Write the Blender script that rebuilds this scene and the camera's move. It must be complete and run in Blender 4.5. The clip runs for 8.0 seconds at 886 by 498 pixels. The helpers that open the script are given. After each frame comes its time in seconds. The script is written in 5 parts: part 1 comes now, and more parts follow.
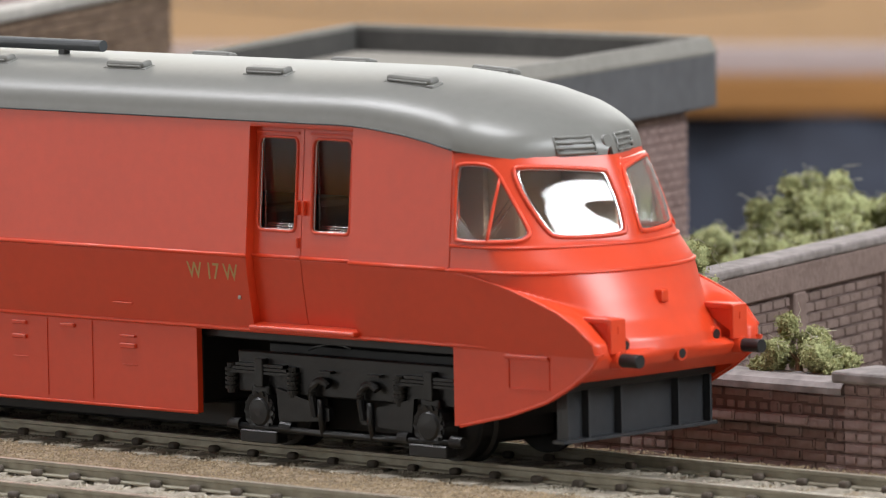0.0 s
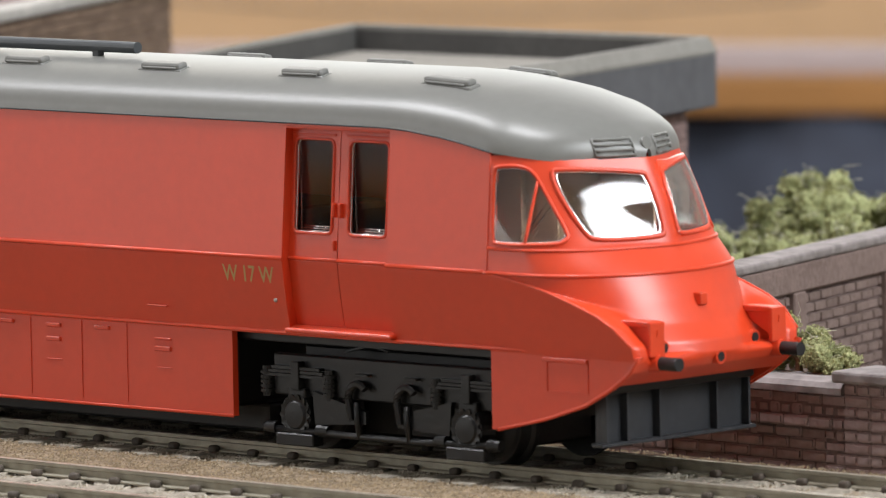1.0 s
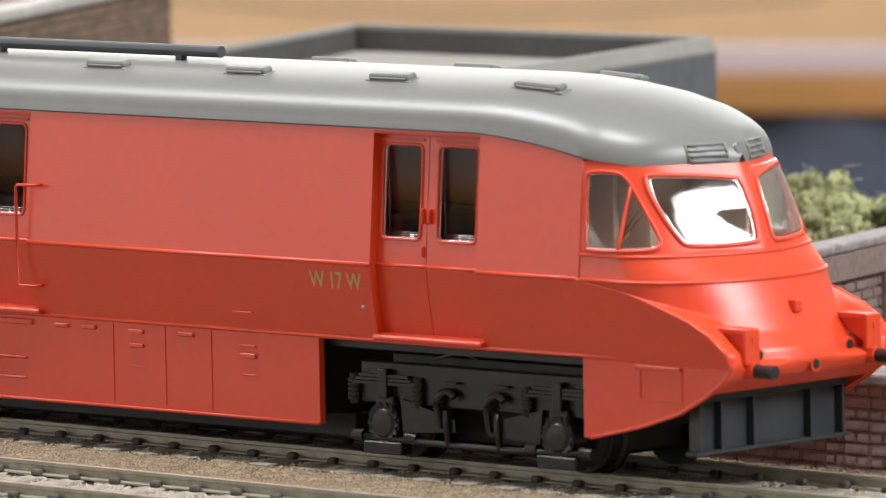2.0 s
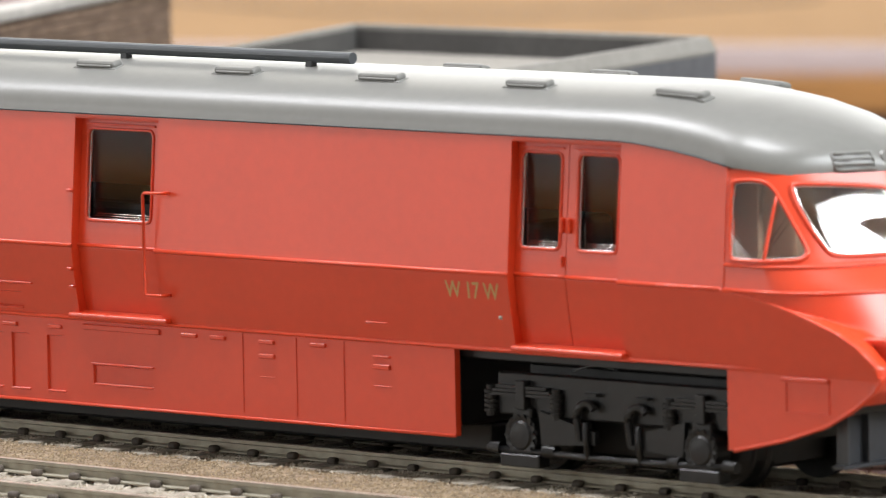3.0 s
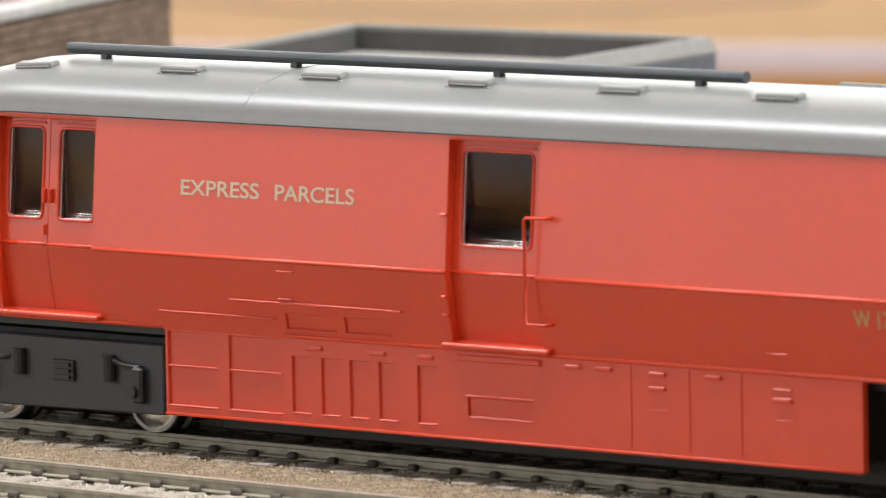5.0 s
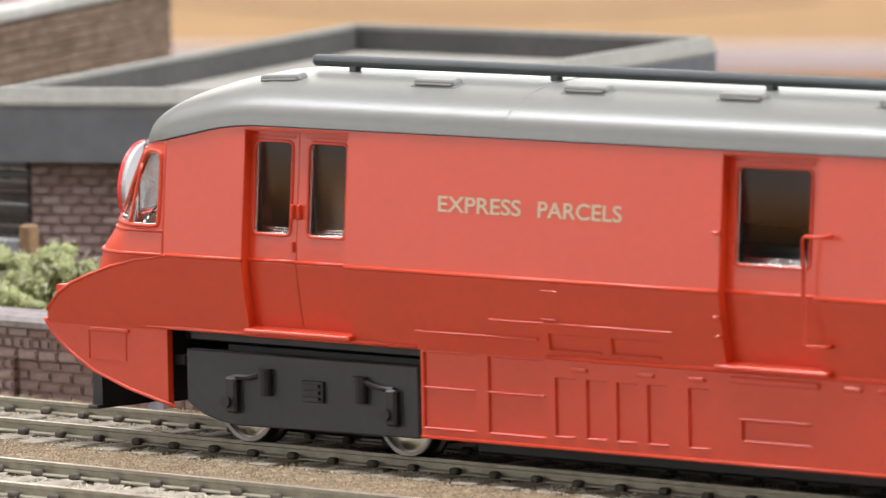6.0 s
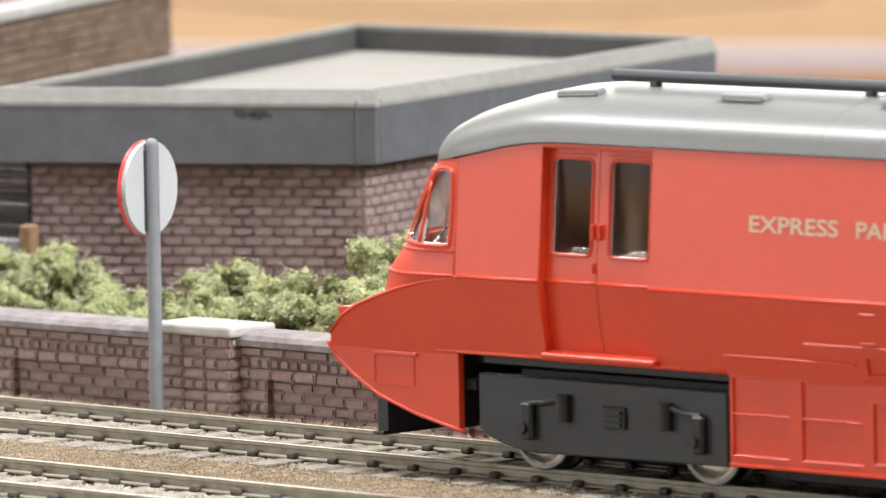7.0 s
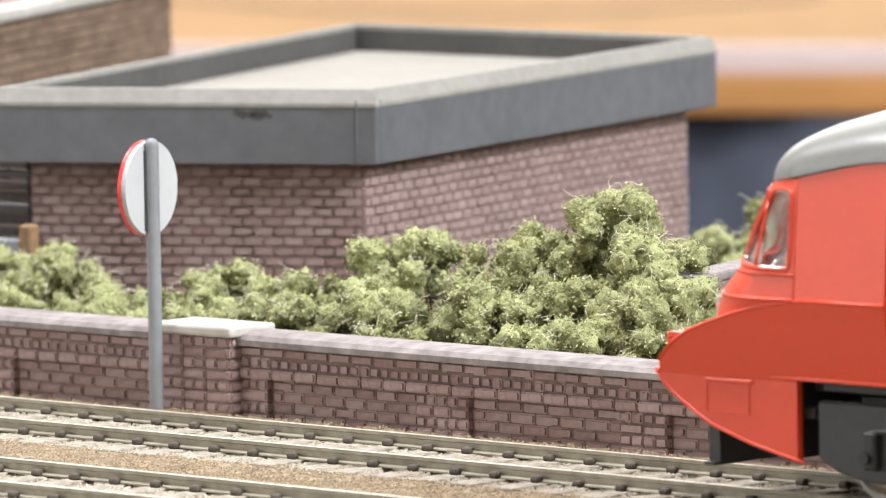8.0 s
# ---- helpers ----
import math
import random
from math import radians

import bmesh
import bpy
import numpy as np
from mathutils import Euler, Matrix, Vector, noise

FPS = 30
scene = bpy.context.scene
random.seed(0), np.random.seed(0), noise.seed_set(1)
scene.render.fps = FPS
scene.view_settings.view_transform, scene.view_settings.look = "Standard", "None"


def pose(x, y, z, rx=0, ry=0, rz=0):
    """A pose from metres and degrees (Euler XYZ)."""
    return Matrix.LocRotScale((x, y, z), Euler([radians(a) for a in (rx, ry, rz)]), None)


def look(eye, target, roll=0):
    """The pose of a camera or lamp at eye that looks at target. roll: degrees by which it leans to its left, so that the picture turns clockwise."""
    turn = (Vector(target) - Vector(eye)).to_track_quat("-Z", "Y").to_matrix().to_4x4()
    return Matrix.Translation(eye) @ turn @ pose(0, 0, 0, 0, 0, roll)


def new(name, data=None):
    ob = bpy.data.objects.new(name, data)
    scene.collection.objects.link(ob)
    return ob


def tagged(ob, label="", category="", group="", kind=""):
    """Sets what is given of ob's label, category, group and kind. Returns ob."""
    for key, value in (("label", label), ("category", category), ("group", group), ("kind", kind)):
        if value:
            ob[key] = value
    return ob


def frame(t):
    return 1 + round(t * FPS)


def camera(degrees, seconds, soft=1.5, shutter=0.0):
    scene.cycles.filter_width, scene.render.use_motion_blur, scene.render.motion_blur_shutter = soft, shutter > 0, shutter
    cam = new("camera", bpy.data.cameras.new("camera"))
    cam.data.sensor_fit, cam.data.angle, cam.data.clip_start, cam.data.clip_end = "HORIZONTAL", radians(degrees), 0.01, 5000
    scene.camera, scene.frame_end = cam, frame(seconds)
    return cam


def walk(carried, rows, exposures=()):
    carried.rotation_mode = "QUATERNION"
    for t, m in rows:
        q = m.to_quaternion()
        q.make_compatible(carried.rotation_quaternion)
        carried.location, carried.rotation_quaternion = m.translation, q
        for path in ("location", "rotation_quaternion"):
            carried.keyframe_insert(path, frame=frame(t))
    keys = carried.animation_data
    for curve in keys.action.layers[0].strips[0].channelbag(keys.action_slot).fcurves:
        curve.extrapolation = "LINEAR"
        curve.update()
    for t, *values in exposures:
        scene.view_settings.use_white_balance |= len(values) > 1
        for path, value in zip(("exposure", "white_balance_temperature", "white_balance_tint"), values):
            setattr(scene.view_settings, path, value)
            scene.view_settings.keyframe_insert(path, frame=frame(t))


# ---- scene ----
# A model railway at its own size: lengths below are in millimetres, turned into metres by MM.
MM = 0.001
FOCUS = 1.012

# camera: one long lens, standing still
cam = camera(6.0925, 8.0, soft=1.1, shutter=0.2)
cam.data.dof.use_dof = True
cam.data.dof.focus_distance = FOCUS
cam.data.dof.aperture_fstop = 68.0
EYE, AIM = (0.73057, -0.71708, 0.114874), (0.024202, 0.025638, 0.020657)
walk(cam, [(0.0, look(EYE, AIM, -0.971)), (8.0, look(EYE, AIM, -0.971))],
     exposures=[(0.0, 0.05), (1.0, 0.1), (2.5, 0.45), (3.5, 0.53), (5.5, 0.59), (6.5, 0.67), (8.0, 0.92)])

# ---- world and light ----
world = bpy.data.worlds.new("world")
scene.world = world
world.use_nodes = True
wn = world.node_tree.nodes
sky = wn.new("ShaderNodeTexSky")
sky.sky_type, sky.sun_disc = "NISHITA", False
sky.sun_elevation, sky.sun_rotation = radians(40), radians(90)
wn["Background"].inputs["Strength"].default_value = 0.1
world.node_tree.links.new(sky.outputs["Color"], wn["Background"].inputs["Color"])


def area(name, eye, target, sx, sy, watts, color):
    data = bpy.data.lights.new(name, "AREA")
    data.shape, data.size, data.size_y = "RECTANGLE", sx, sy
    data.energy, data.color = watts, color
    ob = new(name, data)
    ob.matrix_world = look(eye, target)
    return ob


# area lamps added in unseen windows: front light, roof highlight, side sheen
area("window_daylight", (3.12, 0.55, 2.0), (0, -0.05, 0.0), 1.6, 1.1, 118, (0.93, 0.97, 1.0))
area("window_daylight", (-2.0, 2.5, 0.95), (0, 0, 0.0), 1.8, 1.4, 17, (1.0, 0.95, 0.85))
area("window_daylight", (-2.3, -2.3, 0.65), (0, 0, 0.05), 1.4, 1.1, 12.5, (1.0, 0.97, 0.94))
# overhead lamps, also unseen; the western one is added for bead highlights
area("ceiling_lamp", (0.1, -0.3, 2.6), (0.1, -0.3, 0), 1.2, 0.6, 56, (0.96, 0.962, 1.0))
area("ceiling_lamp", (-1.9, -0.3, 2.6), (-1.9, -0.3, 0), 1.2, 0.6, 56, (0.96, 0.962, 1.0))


# ---- materials ----
def mat(name, color, rough=0.5, metal=0.0, vary=0.15, scale=300.0, bump=0.1, fine=4.0, tint=None, island=0.0, spec=0.5, obj=0.0):
    m = bpy.data.materials.new(name)
    m.use_nodes = True
    n, l = m.node_tree.nodes, m.node_tree.links
    p = n["Principled BSDF"]
    p.inputs["Roughness"].default_value, p.inputs["Metallic"].default_value = rough, metal
    p.inputs["Specular IOR Level"].default_value = spec
    tc = n.new("ShaderNodeTexCoord")
    a, b = n.new("ShaderNodeTexNoise"), n.new("ShaderNodeTexNoise")
    a.inputs["Scale"].default_value, b.inputs["Scale"].default_value = scale, scale * fine
    a.inputs["Detail"].default_value = b.inputs["Detail"].default_value = 5
    for t in (a, b):
        l.new(tc.outputs["Object"], t.inputs["Vector"])
    add = n.new("ShaderNodeMath")
    add.operation = "ADD"
    l.new(a.outputs["Fac"], add.inputs[0])
    l.new(b.outputs["Fac"], add.inputs[1])
    last = add
    if island or obj:
        rnd = n.new("ShaderNodeNewGeometry") if island else n.new("ShaderNodeObjectInfo")
        mul = n.new("ShaderNodeMath")
        mul.operation = "MULTIPLY_ADD"
        mul.inputs[1].default_value = (island or obj)
        l.new(rnd.outputs["Random Per Island" if island else "Random"], mul.inputs[0])
        l.new(add.outputs[0], mul.inputs[2])
        last = mul
    ramp = n.new("ShaderNodeValToRGB")
    dark = [max(0, c * (1 - vary)) for c in color]
    light = [min(1, c * (1 + vary)) for c in (tint or color)]
    ramp.color_ramp.elements[0].color, ramp.color_ramp.elements[1].color = (*dark, 1), (*light, 1)
    extra = (island or obj)
    half = n.new("ShaderNodeMapRange")
    half.inputs["From Min"].default_value, half.inputs["From Max"].default_value = 0.6, 1.4 + extra
    l.new(last.outputs[0], half.inputs["Value"])
    l.new(half.outputs["Result"], ramp.inputs["Fac"])
    l.new(ramp.outputs["Color"], p.inputs["Base Color"])
    if bump:
        bp = n.new("ShaderNodeBump")
        bp.inputs["Strength"].default_value, bp.inputs["Distance"].default_value = bump, 0.0004
        l.new(add.outputs[0], bp.inputs["Height"])
        l.new(bp.outputs["Normal"], p.inputs["Normal"])
    return m


RED = mat("red_paint", (0.62, 0.05, 0.013), 0.36, vary=0.06, scale=60, bump=0.008, fine=12, spec=0.6)
ROOF = mat("grey_roof_paint", (0.17, 0.17, 0.16), 0.34, vary=0.06, scale=60, bump=0.02, fine=12)
PIPE = mat("dark_grey_pipe", (0.05, 0.055, 0.06), 0.4, vary=0.1, scale=120, bump=0.03)
FRAMEBLACK = mat("gloss_black_plastic", (0.007, 0.007, 0.008), 0.36, vary=0.3, scale=200, bump=0.1, spec=0.4)
BLACK = mat("black_plastic", (0.009, 0.009, 0.010), 0.5, vary=0.3, scale=200, bump=0.08)
GREYBLACK = mat("dark_grey_plastic", (0.022, 0.024, 0.028), 0.5, vary=0.2, scale=200, bump=0.05)
TYRE = mat("dull_steel", (0.24, 0.235, 0.23), 0.35, 1.0, vary=0.15, scale=300, bump=0.05)
RAILTOP = mat("worn_rail_top", (0.60, 0.55, 0.47), 0.4, 0.7, vary=0.15, scale=200, bump=0.05)
PALEGRAIN = mat("pale_ballast_grain", (0.32, 0.28, 0.22), 0.9, vary=0.2, scale=600, bump=0.3, tint=(0.50, 0.455, 0.38), island=1.0)
CHAIR = mat("rail_chair", (0.06, 0.046, 0.034), 0.7, vary=0.3, scale=250, bump=0.2)
STEEL = mat("bright_steel", (0.6, 0.58, 0.55), 0.22, 1.0, vary=0.08, scale=300, bump=0.02)
POLISH = mat("polished_wheel_centre", (0.9, 0.89, 0.88), 0.2, 1.0, vary=0.03, scale=300, bump=0.0)
CHROME = mat("bright_trim", (0.8, 0.8, 0.8), 0.15, 1.0, vary=0.03, scale=300, bump=0.0)
RAILSIDE = mat("rusty_rail", (0.255, 0.225, 0.17), 0.5, 0.25, vary=0.2, scale=150, bump=0.1, tint=(0.30, 0.28, 0.22))
SLEEPER = mat("sleeper_brown", (0.19, 0.165, 0.13), 0.8, vary=0.3, scale=250, bump=0.3, tint=(0.35, 0.31, 0.25))
BALLAST = mat("ballast", (0.14, 0.10, 0.06), 0.9, vary=0.5, scale=500, bump=1.0, fine=5, tint=(0.28, 0.215, 0.14))
GRAIN = mat("ballast_grain", (0.135, 0.095, 0.055), 0.9, vary=0.4, scale=600, bump=0.3, tint=(0.31, 0.235, 0.145), island=1.0)
BRICK = mat("brick_red_brown", (0.25, 0.145, 0.125), 0.8, vary=0.22, scale=200, bump=0.4, tint=(0.325, 0.25, 0.245), obj=0.7)
BRICKJ = mat("brick_red_brown_far", (0.25, 0.165, 0.155), 0.8, vary=0.15, scale=260, bump=0.4, tint=(0.31, 0.225, 0.21), island=0.6)
BRICKG = mat("brick_dull_brown", (0.155, 0.105, 0.09), 0.85, vary=0.2, scale=260, bump=0.4, tint=(0.2, 0.145, 0.13), island=0.5)
BRICKB = mat("brick_buff", (0.145, 0.09, 0.057), 0.85, vary=0.3, scale=260, bump=0.4, tint=(0.205, 0.142, 0.10), island=0.8)
MORTAR = mat("dark_mortar", (0.168, 0.118, 0.11), 0.9, vary=0.3, scale=300, bump=0.3)
MORTARL = mat("grey_mortar", (0.19, 0.132, 0.122), 0.9, vary=0.3, scale=300, bump=0.3)
STONE = mat("weathered_stone", (0.175, 0.15, 0.146), 0.85, vary=0.25, scale=120, bump=0.4, tint=(0.255, 0.225, 0.218))
STONEW = mat("pale_stone", (0.42, 0.40, 0.37), 0.85, vary=0.2, scale=120, bump=0.3)
LINING = mat("parapet_lining_dark", (0.06, 0.058, 0.056), 0.7, vary=0.3, scale=60, bump=0.2, fine=10)
FASCIA = mat("grey_fascia", (0.098, 0.101, 0.111), 0.6, vary=0.2, scale=45, bump=0.1, fine=8)
CONCRETE = mat("pale_roof_felt", (0.23, 0.215, 0.19), 0.8, vary=0.12, scale=60, bump=0.2, fine=10)
PARAPET = mat("parapet_grey", (0.235, 0.225, 0.205), 0.75, vary=0.18, scale=60, bump=0.2, fine=10)
GREYPOST = mat("grey_post", (0.20, 0.21, 0.225), 0.45, vary=0.1, scale=120, bump=0.05)
SIGNBACK = mat("pale_grey_sign_back", (0.42, 0.43, 0.44), 0.5, vary=0.04, scale=120, bump=0.02)
SIGNRED = mat("sign_red", (0.7, 0.04, 0.04), 0.4, vary=0.1, scale=200, bump=0.02)
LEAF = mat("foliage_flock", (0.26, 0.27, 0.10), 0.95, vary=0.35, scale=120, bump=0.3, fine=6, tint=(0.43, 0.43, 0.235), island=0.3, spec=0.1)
# core green is darker than the flakes, to colour in the shaded hollows
LEAFCORE = mat("foliage_core_shade", (0.14, 0.15, 0.055), 0.95, vary=0.5, scale=300, bump=1.0, fine=6, tint=(0.28, 0.295, 0.14), island=0.3)
TWIG = mat("foliage_fibre", (0.50, 0.47, 0.38), 0.9, vary=0.2, scale=200, bump=0.0)
EARTH = mat("scenic_ground", (0.12, 0.09, 0.05), 0.95, vary=0.4, scale=200, bump=0.8)
CREAMLET = mat("cream_lettering", (0.58, 0.47, 0.33), 0.5, vary=0.06, scale=300, bump=0.0)
GOLD = mat("gold_lettering", (0.46, 0.31, 0.12), 0.5, vary=0.06, scale=300, bump=0.0)
CREAM = mat("cab_cream", (0.42, 0.27, 0.17), 0.6, vary=0.1, scale=100, bump=0.05)
WOOD = mat("pine_board", (0.31, 0.185, 0.088), 0.9, vary=0.2, scale=5, bump=0.05, fine=12, spec=0.15)
WHITEB = mat("white_laminate", (0.42, 0.34, 0.33), 0.8, vary=0.06, scale=8, bump=0.02)
ORANGEB = mat("orange_wood", (0.32, 0.15, 0.045), 0.5, vary=0.2, scale=6, bump=0.05)
NAVY = mat("navy_cloth", (0.012, 0.013, 0.024), 0.9, vary=0.5, scale=12, bump=0.3, tint=(0.025, 0.03, 0.045))
WALLP = mat("room_wall", (0.42, 0.40, 0.37), 0.8, vary=0.05, scale=3, bump=0.05)
FLOORM = mat("room_floor", (0.16, 0.12, 0.09), 0.6, vary=0.2, scale=4, bump=0.05)
LAMPW = mat("lamp_housing", (0.8, 0.8, 0.8), 0.5, vary=0.02, scale=10, bump=0.0)
SLATM = mat("dark_slat", (0.035, 0.028, 0.026), 0.8, vary=0.4, scale=200, bump=0.3)
RUST = mat("brown_timber", (0.20, 0.12, 0.06), 0.8, vary=0.3, scale=200, bump=0.3)


def glass(name, rough=0.02):
    m = bpy.data.materials.new(name)
    m.use_nodes = True
    p = m.node_tree.nodes["Principled BSDF"]
    p.inputs["Base Color"].default_value = (0.93, 0.95, 0.95, 1)
    p.inputs["Roughness"].default_value, p.inputs["IOR"].default_value = rough, 1.5
    p.inputs["Transmission Weight"].default_value = 1.0
    return m


GLASS = glass("clear_glazing")
SCREENGLASS = glass("bowed_windscreen_glazing", 0.075)


# ---- mesh helpers ----
def part(name, bm, material, parent=None, label="", smooth=False):
    """One mesh object from a bmesh in millimetres."""
    bmesh.ops.scale(bm, vec=(MM, MM, MM), verts=bm.verts)
    me = bpy.data.meshes.new(name)
    bm.to_mesh(me)
    bm.free()
    me.materials.append(material)
    if smooth:
        for f in me.polygons:
            f.use_smooth = True
    ob = new(name, me)
    if parent:
        ob.parent = parent
    if label:
        ob["label"] = label
    return ob


def raw(name, verts, faces, material, parent=None, label="", smooth=False):
    me = bpy.data.meshes.new(name)
    me.from_pydata([(x * MM, y * MM, z * MM) for x, y, z in verts], [], faces)
    me.materials.append(material)
    if smooth:
        for f in me.polygons:
            f.use_smooth = True
    ob = new(name, me)
    if parent:
        ob.parent = parent
    if label:
        ob["label"] = label
    return ob


def box(bm, x0, x1, y0, y1, z0, z1, bevel=0.0, seg=2, m=None):
    g = bmesh.ops.create_cube(bm, size=1.0)
    vs = g["verts"]
    bmesh.ops.scale(bm, vec=(x1 - x0, y1 - y0, z1 - z0), verts=vs)
    bmesh.ops.translate(bm, vec=((x0 + x1) / 2, (y0 + y1) / 2, (z0 + z1) / 2), verts=vs)
    if bevel:
        es = list({e for v in vs for e in v.link_edges})
        r = bmesh.ops.bevel(bm, geom=es, offset=bevel, segments=seg, affect="EDGES", profile=0.5)
        vs = list({v for f in r["faces"] for v in f.verts} | {v for v in vs if v.is_valid})
    if m is not None:
        bmesh.ops.transform(bm, matrix=m, verts=[v for v in vs if v.is_valid])
    return vs


def cyl(bm, p, q, r, r2=None, seg=16):
    p, q = Vector(p), Vector(q)
    d = q - p
    rot = d.to_track_quat("Z", "Y").to_matrix().to_4x4()
    bmesh.ops.create_cone(bm, cap_ends=True, segments=seg, radius1=r, radius2=r if r2 is None else r2, depth=d.length,
                          matrix=Matrix.Translation((p + q) / 2) @ rot)


def boxpart(name, dims, material, parent=None, bevel=0.0, label=""):
    bm = bmesh.new()
    box(bm, *dims, bevel=bevel)
    return part(name, bm, material, parent, label)


def tube(bm, pts, r, seg=6, closed=False):
    """A bent rod along points."""
    pts = [Vector(p) for p in pts]
    n = len(pts)
    rings = []
    for i, p in enumerate(pts):
        a = pts[(i - 1) % n] if closed or i else p
        b = pts[(i + 1) % n] if closed or i < n - 1 else p
        t = (b - a).normalized()
        u = t.cross(Vector((0.12, 0.31, 0.94))).normalized()
        w = t.cross(u)
        rings.append([bm.verts.new(p + r * (math.cos(k * math.tau / seg) * u + math.sin(k * math.tau / seg) * w)) for k in range(seg)])
    for i in range(n if closed else n - 1):
        a, b = rings[i], rings[(i + 1) % n]
        for k in range(seg):
            bm.faces.new((a[k], a[(k + 1) % seg], b[(k + 1) % seg], b[k]))
    if not closed:
        bm.faces.new(rings[0][::-1])
        bm.faces.new(rings[-1])


def empty(name, x=0, y=0, z=0, rz=0):
    ob = new(name)
    ob.matrix_basis = pose(x * MM, y * MM, z * MM, 0, 0, rz)
    return ob


def lerp_table(table, v):
    """Straight-line look-up in a short table of pairs."""
    if v <= table[0][0]:
        return table[0][1]
    for (a, p), (b, q) in zip(table, table[1:]):
        if v <= b:
            return p + (q - p) * (v - a) / (b - a)
    return table[-1][1]


def smooth01(v):
    v = max(0.0, min(1.0, v))
    return v * v * (3 - 2 * v)


# ---- the room ----
RX0, RX1, RY0, RY1, RZ0, RZ1 = -3000, 3200, -2400, 2600, -900, 2700
tagged(boxpart("floor", (RX0 - 100, RX1 + 100, RY0 - 100, RY1 + 100, RZ0 - 100, RZ0), FLOORM), "brown hard floor of the exhibition room", "floor", kind="structure")
tagged(boxpart("ceiling", (RX0 - 100, RX1 + 100, RY0 - 100, RY1 + 100, RZ1, RZ1 + 100), WALLP), "plain pale ceiling of the room", "ceiling", kind="structure")
tagged(boxpart("wall_west", (RX0 - 100, RX0, RY0, RY1, RZ0, RZ1), WALLP), "plain pale room wall", "wall", kind="structure")


def window_wall(name, fixed0, fixed1, along0, along1, w0, w1, z0, z1, across):
    """A room wall out of view, with one opening added for a window lamp."""
    bm = bmesh.new()
    for a, b, c, d in ((along0, w0, RZ0, RZ1), (w1, along1, RZ0, RZ1), (w0, w1, RZ0, z0), (w0, w1, z1, RZ1)):
        if across:
            box(bm, fixed0, fixed1, a, b, c, d)
        else:
            box(bm, a, b, fixed0, fixed1, c, d)
    return tagged(part(name, bm, WALLP), "pale room wall out of view, with an opening added for a window lamp", "wall", kind="structure")


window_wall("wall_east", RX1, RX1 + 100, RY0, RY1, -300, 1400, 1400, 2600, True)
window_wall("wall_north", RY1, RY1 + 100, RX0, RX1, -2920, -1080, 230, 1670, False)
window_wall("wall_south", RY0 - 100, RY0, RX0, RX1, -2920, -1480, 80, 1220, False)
# housings added above the unseen overhead lamps
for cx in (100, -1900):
    lamp = tagged(empty("ceiling_light", cx, -300, RZ1), "white ceiling light housing added out of view above an area lamp", "lamp", group="ceiling lights")
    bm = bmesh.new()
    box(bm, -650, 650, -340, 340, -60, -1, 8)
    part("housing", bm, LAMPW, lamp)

# ---- the layout's ground and tracks ----
ground = tagged(boxpart("ground", (-420, 420, -130, 206, -60, -3.2), EARTH), "brown scenic ground of the model layout", "ground", kind="structure")
trestle = tagged(empty("layout_table", 0, 38, -60), "dark timber table under the model layout", "table")
boxpart("tabletop", (-420, 420, -168, 168, -25, -0.5), NAVY, trestle, 2)
for sx in (-390, 390):
    for sy in (-140, 140):
        boxpart("leg", (sx - 20, sx + 20, sy - 20, sy + 20, -840, -25), RUST, trestle, 2)

PITCH = 6.66


def make_track(y0, label, spacing):
    """A length of flat-bottomed model track: two rails, sleepers with chairs."""
    tr = tagged(empty("railway_track", 0, y0, 0), label, "track", group="railway tracks")
    prof = [(-0.42, 0), (0.42, 0), (0.42, -0.4), (0.2, -0.52), (0.2, -1.25), (0.85, -1.42), (0.85, -1.6), (-0.85, -1.6), (-0.85, -1.42), (-0.2, -1.25), (-0.2, -0.52), (-0.42, -0.4)]
    n = len(prof)
    for sy in (-8.25, 8.25):
        vs = [(x, sy + a, z) for x in (-420, 420) for a, z in prof]
        fs = [(i, (i + 1) % n, n + (i + 1) % n, n + i) for i in range(n)] + [tuple(range(n))[::-1], tuple(range(n, 2 * n))]
        rail = raw("rail", vs, fs, RAILSIDE, tr)
        bm = bmesh.new()
        box(bm, -420, 420, sy - 0.42, sy + 0.42, -0.02, 0.02)
        part("running_surface", bm, RAILTOP, rail, "bright worn rail top")
    bm = bmesh.new()
    box(bm, -1.6, 1.6, -15, 15, -3.1, -1.65, 0.15, 1)
    first = part("sleeper", bm, SLEEPER, tr)
    bm = bmesh.new()
    for sy in (-8.25, 8.25):
        for d in (-1, 1):
            box(bm, -0.75, 0.75, sy + d * 0.95 - 0.55, sy + d * 0.95 + 0.55, -1.75, -0.8, 0.42, 3)
    bmesh.ops.scale(bm, vec=(MM, MM, MM), verts=bm.verts)
    chair = bpy.data.meshes.new("rail_chair")
    bm.to_mesh(chair)
    bm.free()
    chair.materials.append(CHAIR)
    rnd = random.Random(int(y0) + 500)
    count = 0
    for i in range(-24, 38):
        x = i * spacing - 1.5 + rnd.uniform(-0.2, 0.2)
        if count == 0:
            s = first
        else:
            s = new("sleeper", first.data)
            s.parent = tr
        s.location, s.rotation_euler = (x * MM, 0, rnd.uniform(-0.1, 0.1) * MM), (0, 0, rnd.uniform(-0.012, 0.012))
        ch = new("rail_chair", chair)
        ch.parent = s
        count += 1
    return tr


make_track(0.0, "model railway track, brown rails with bright tops on sleepers", PITCH)
make_track(-46.3, "model railway track in sandy ballast beside the other", PITCH)

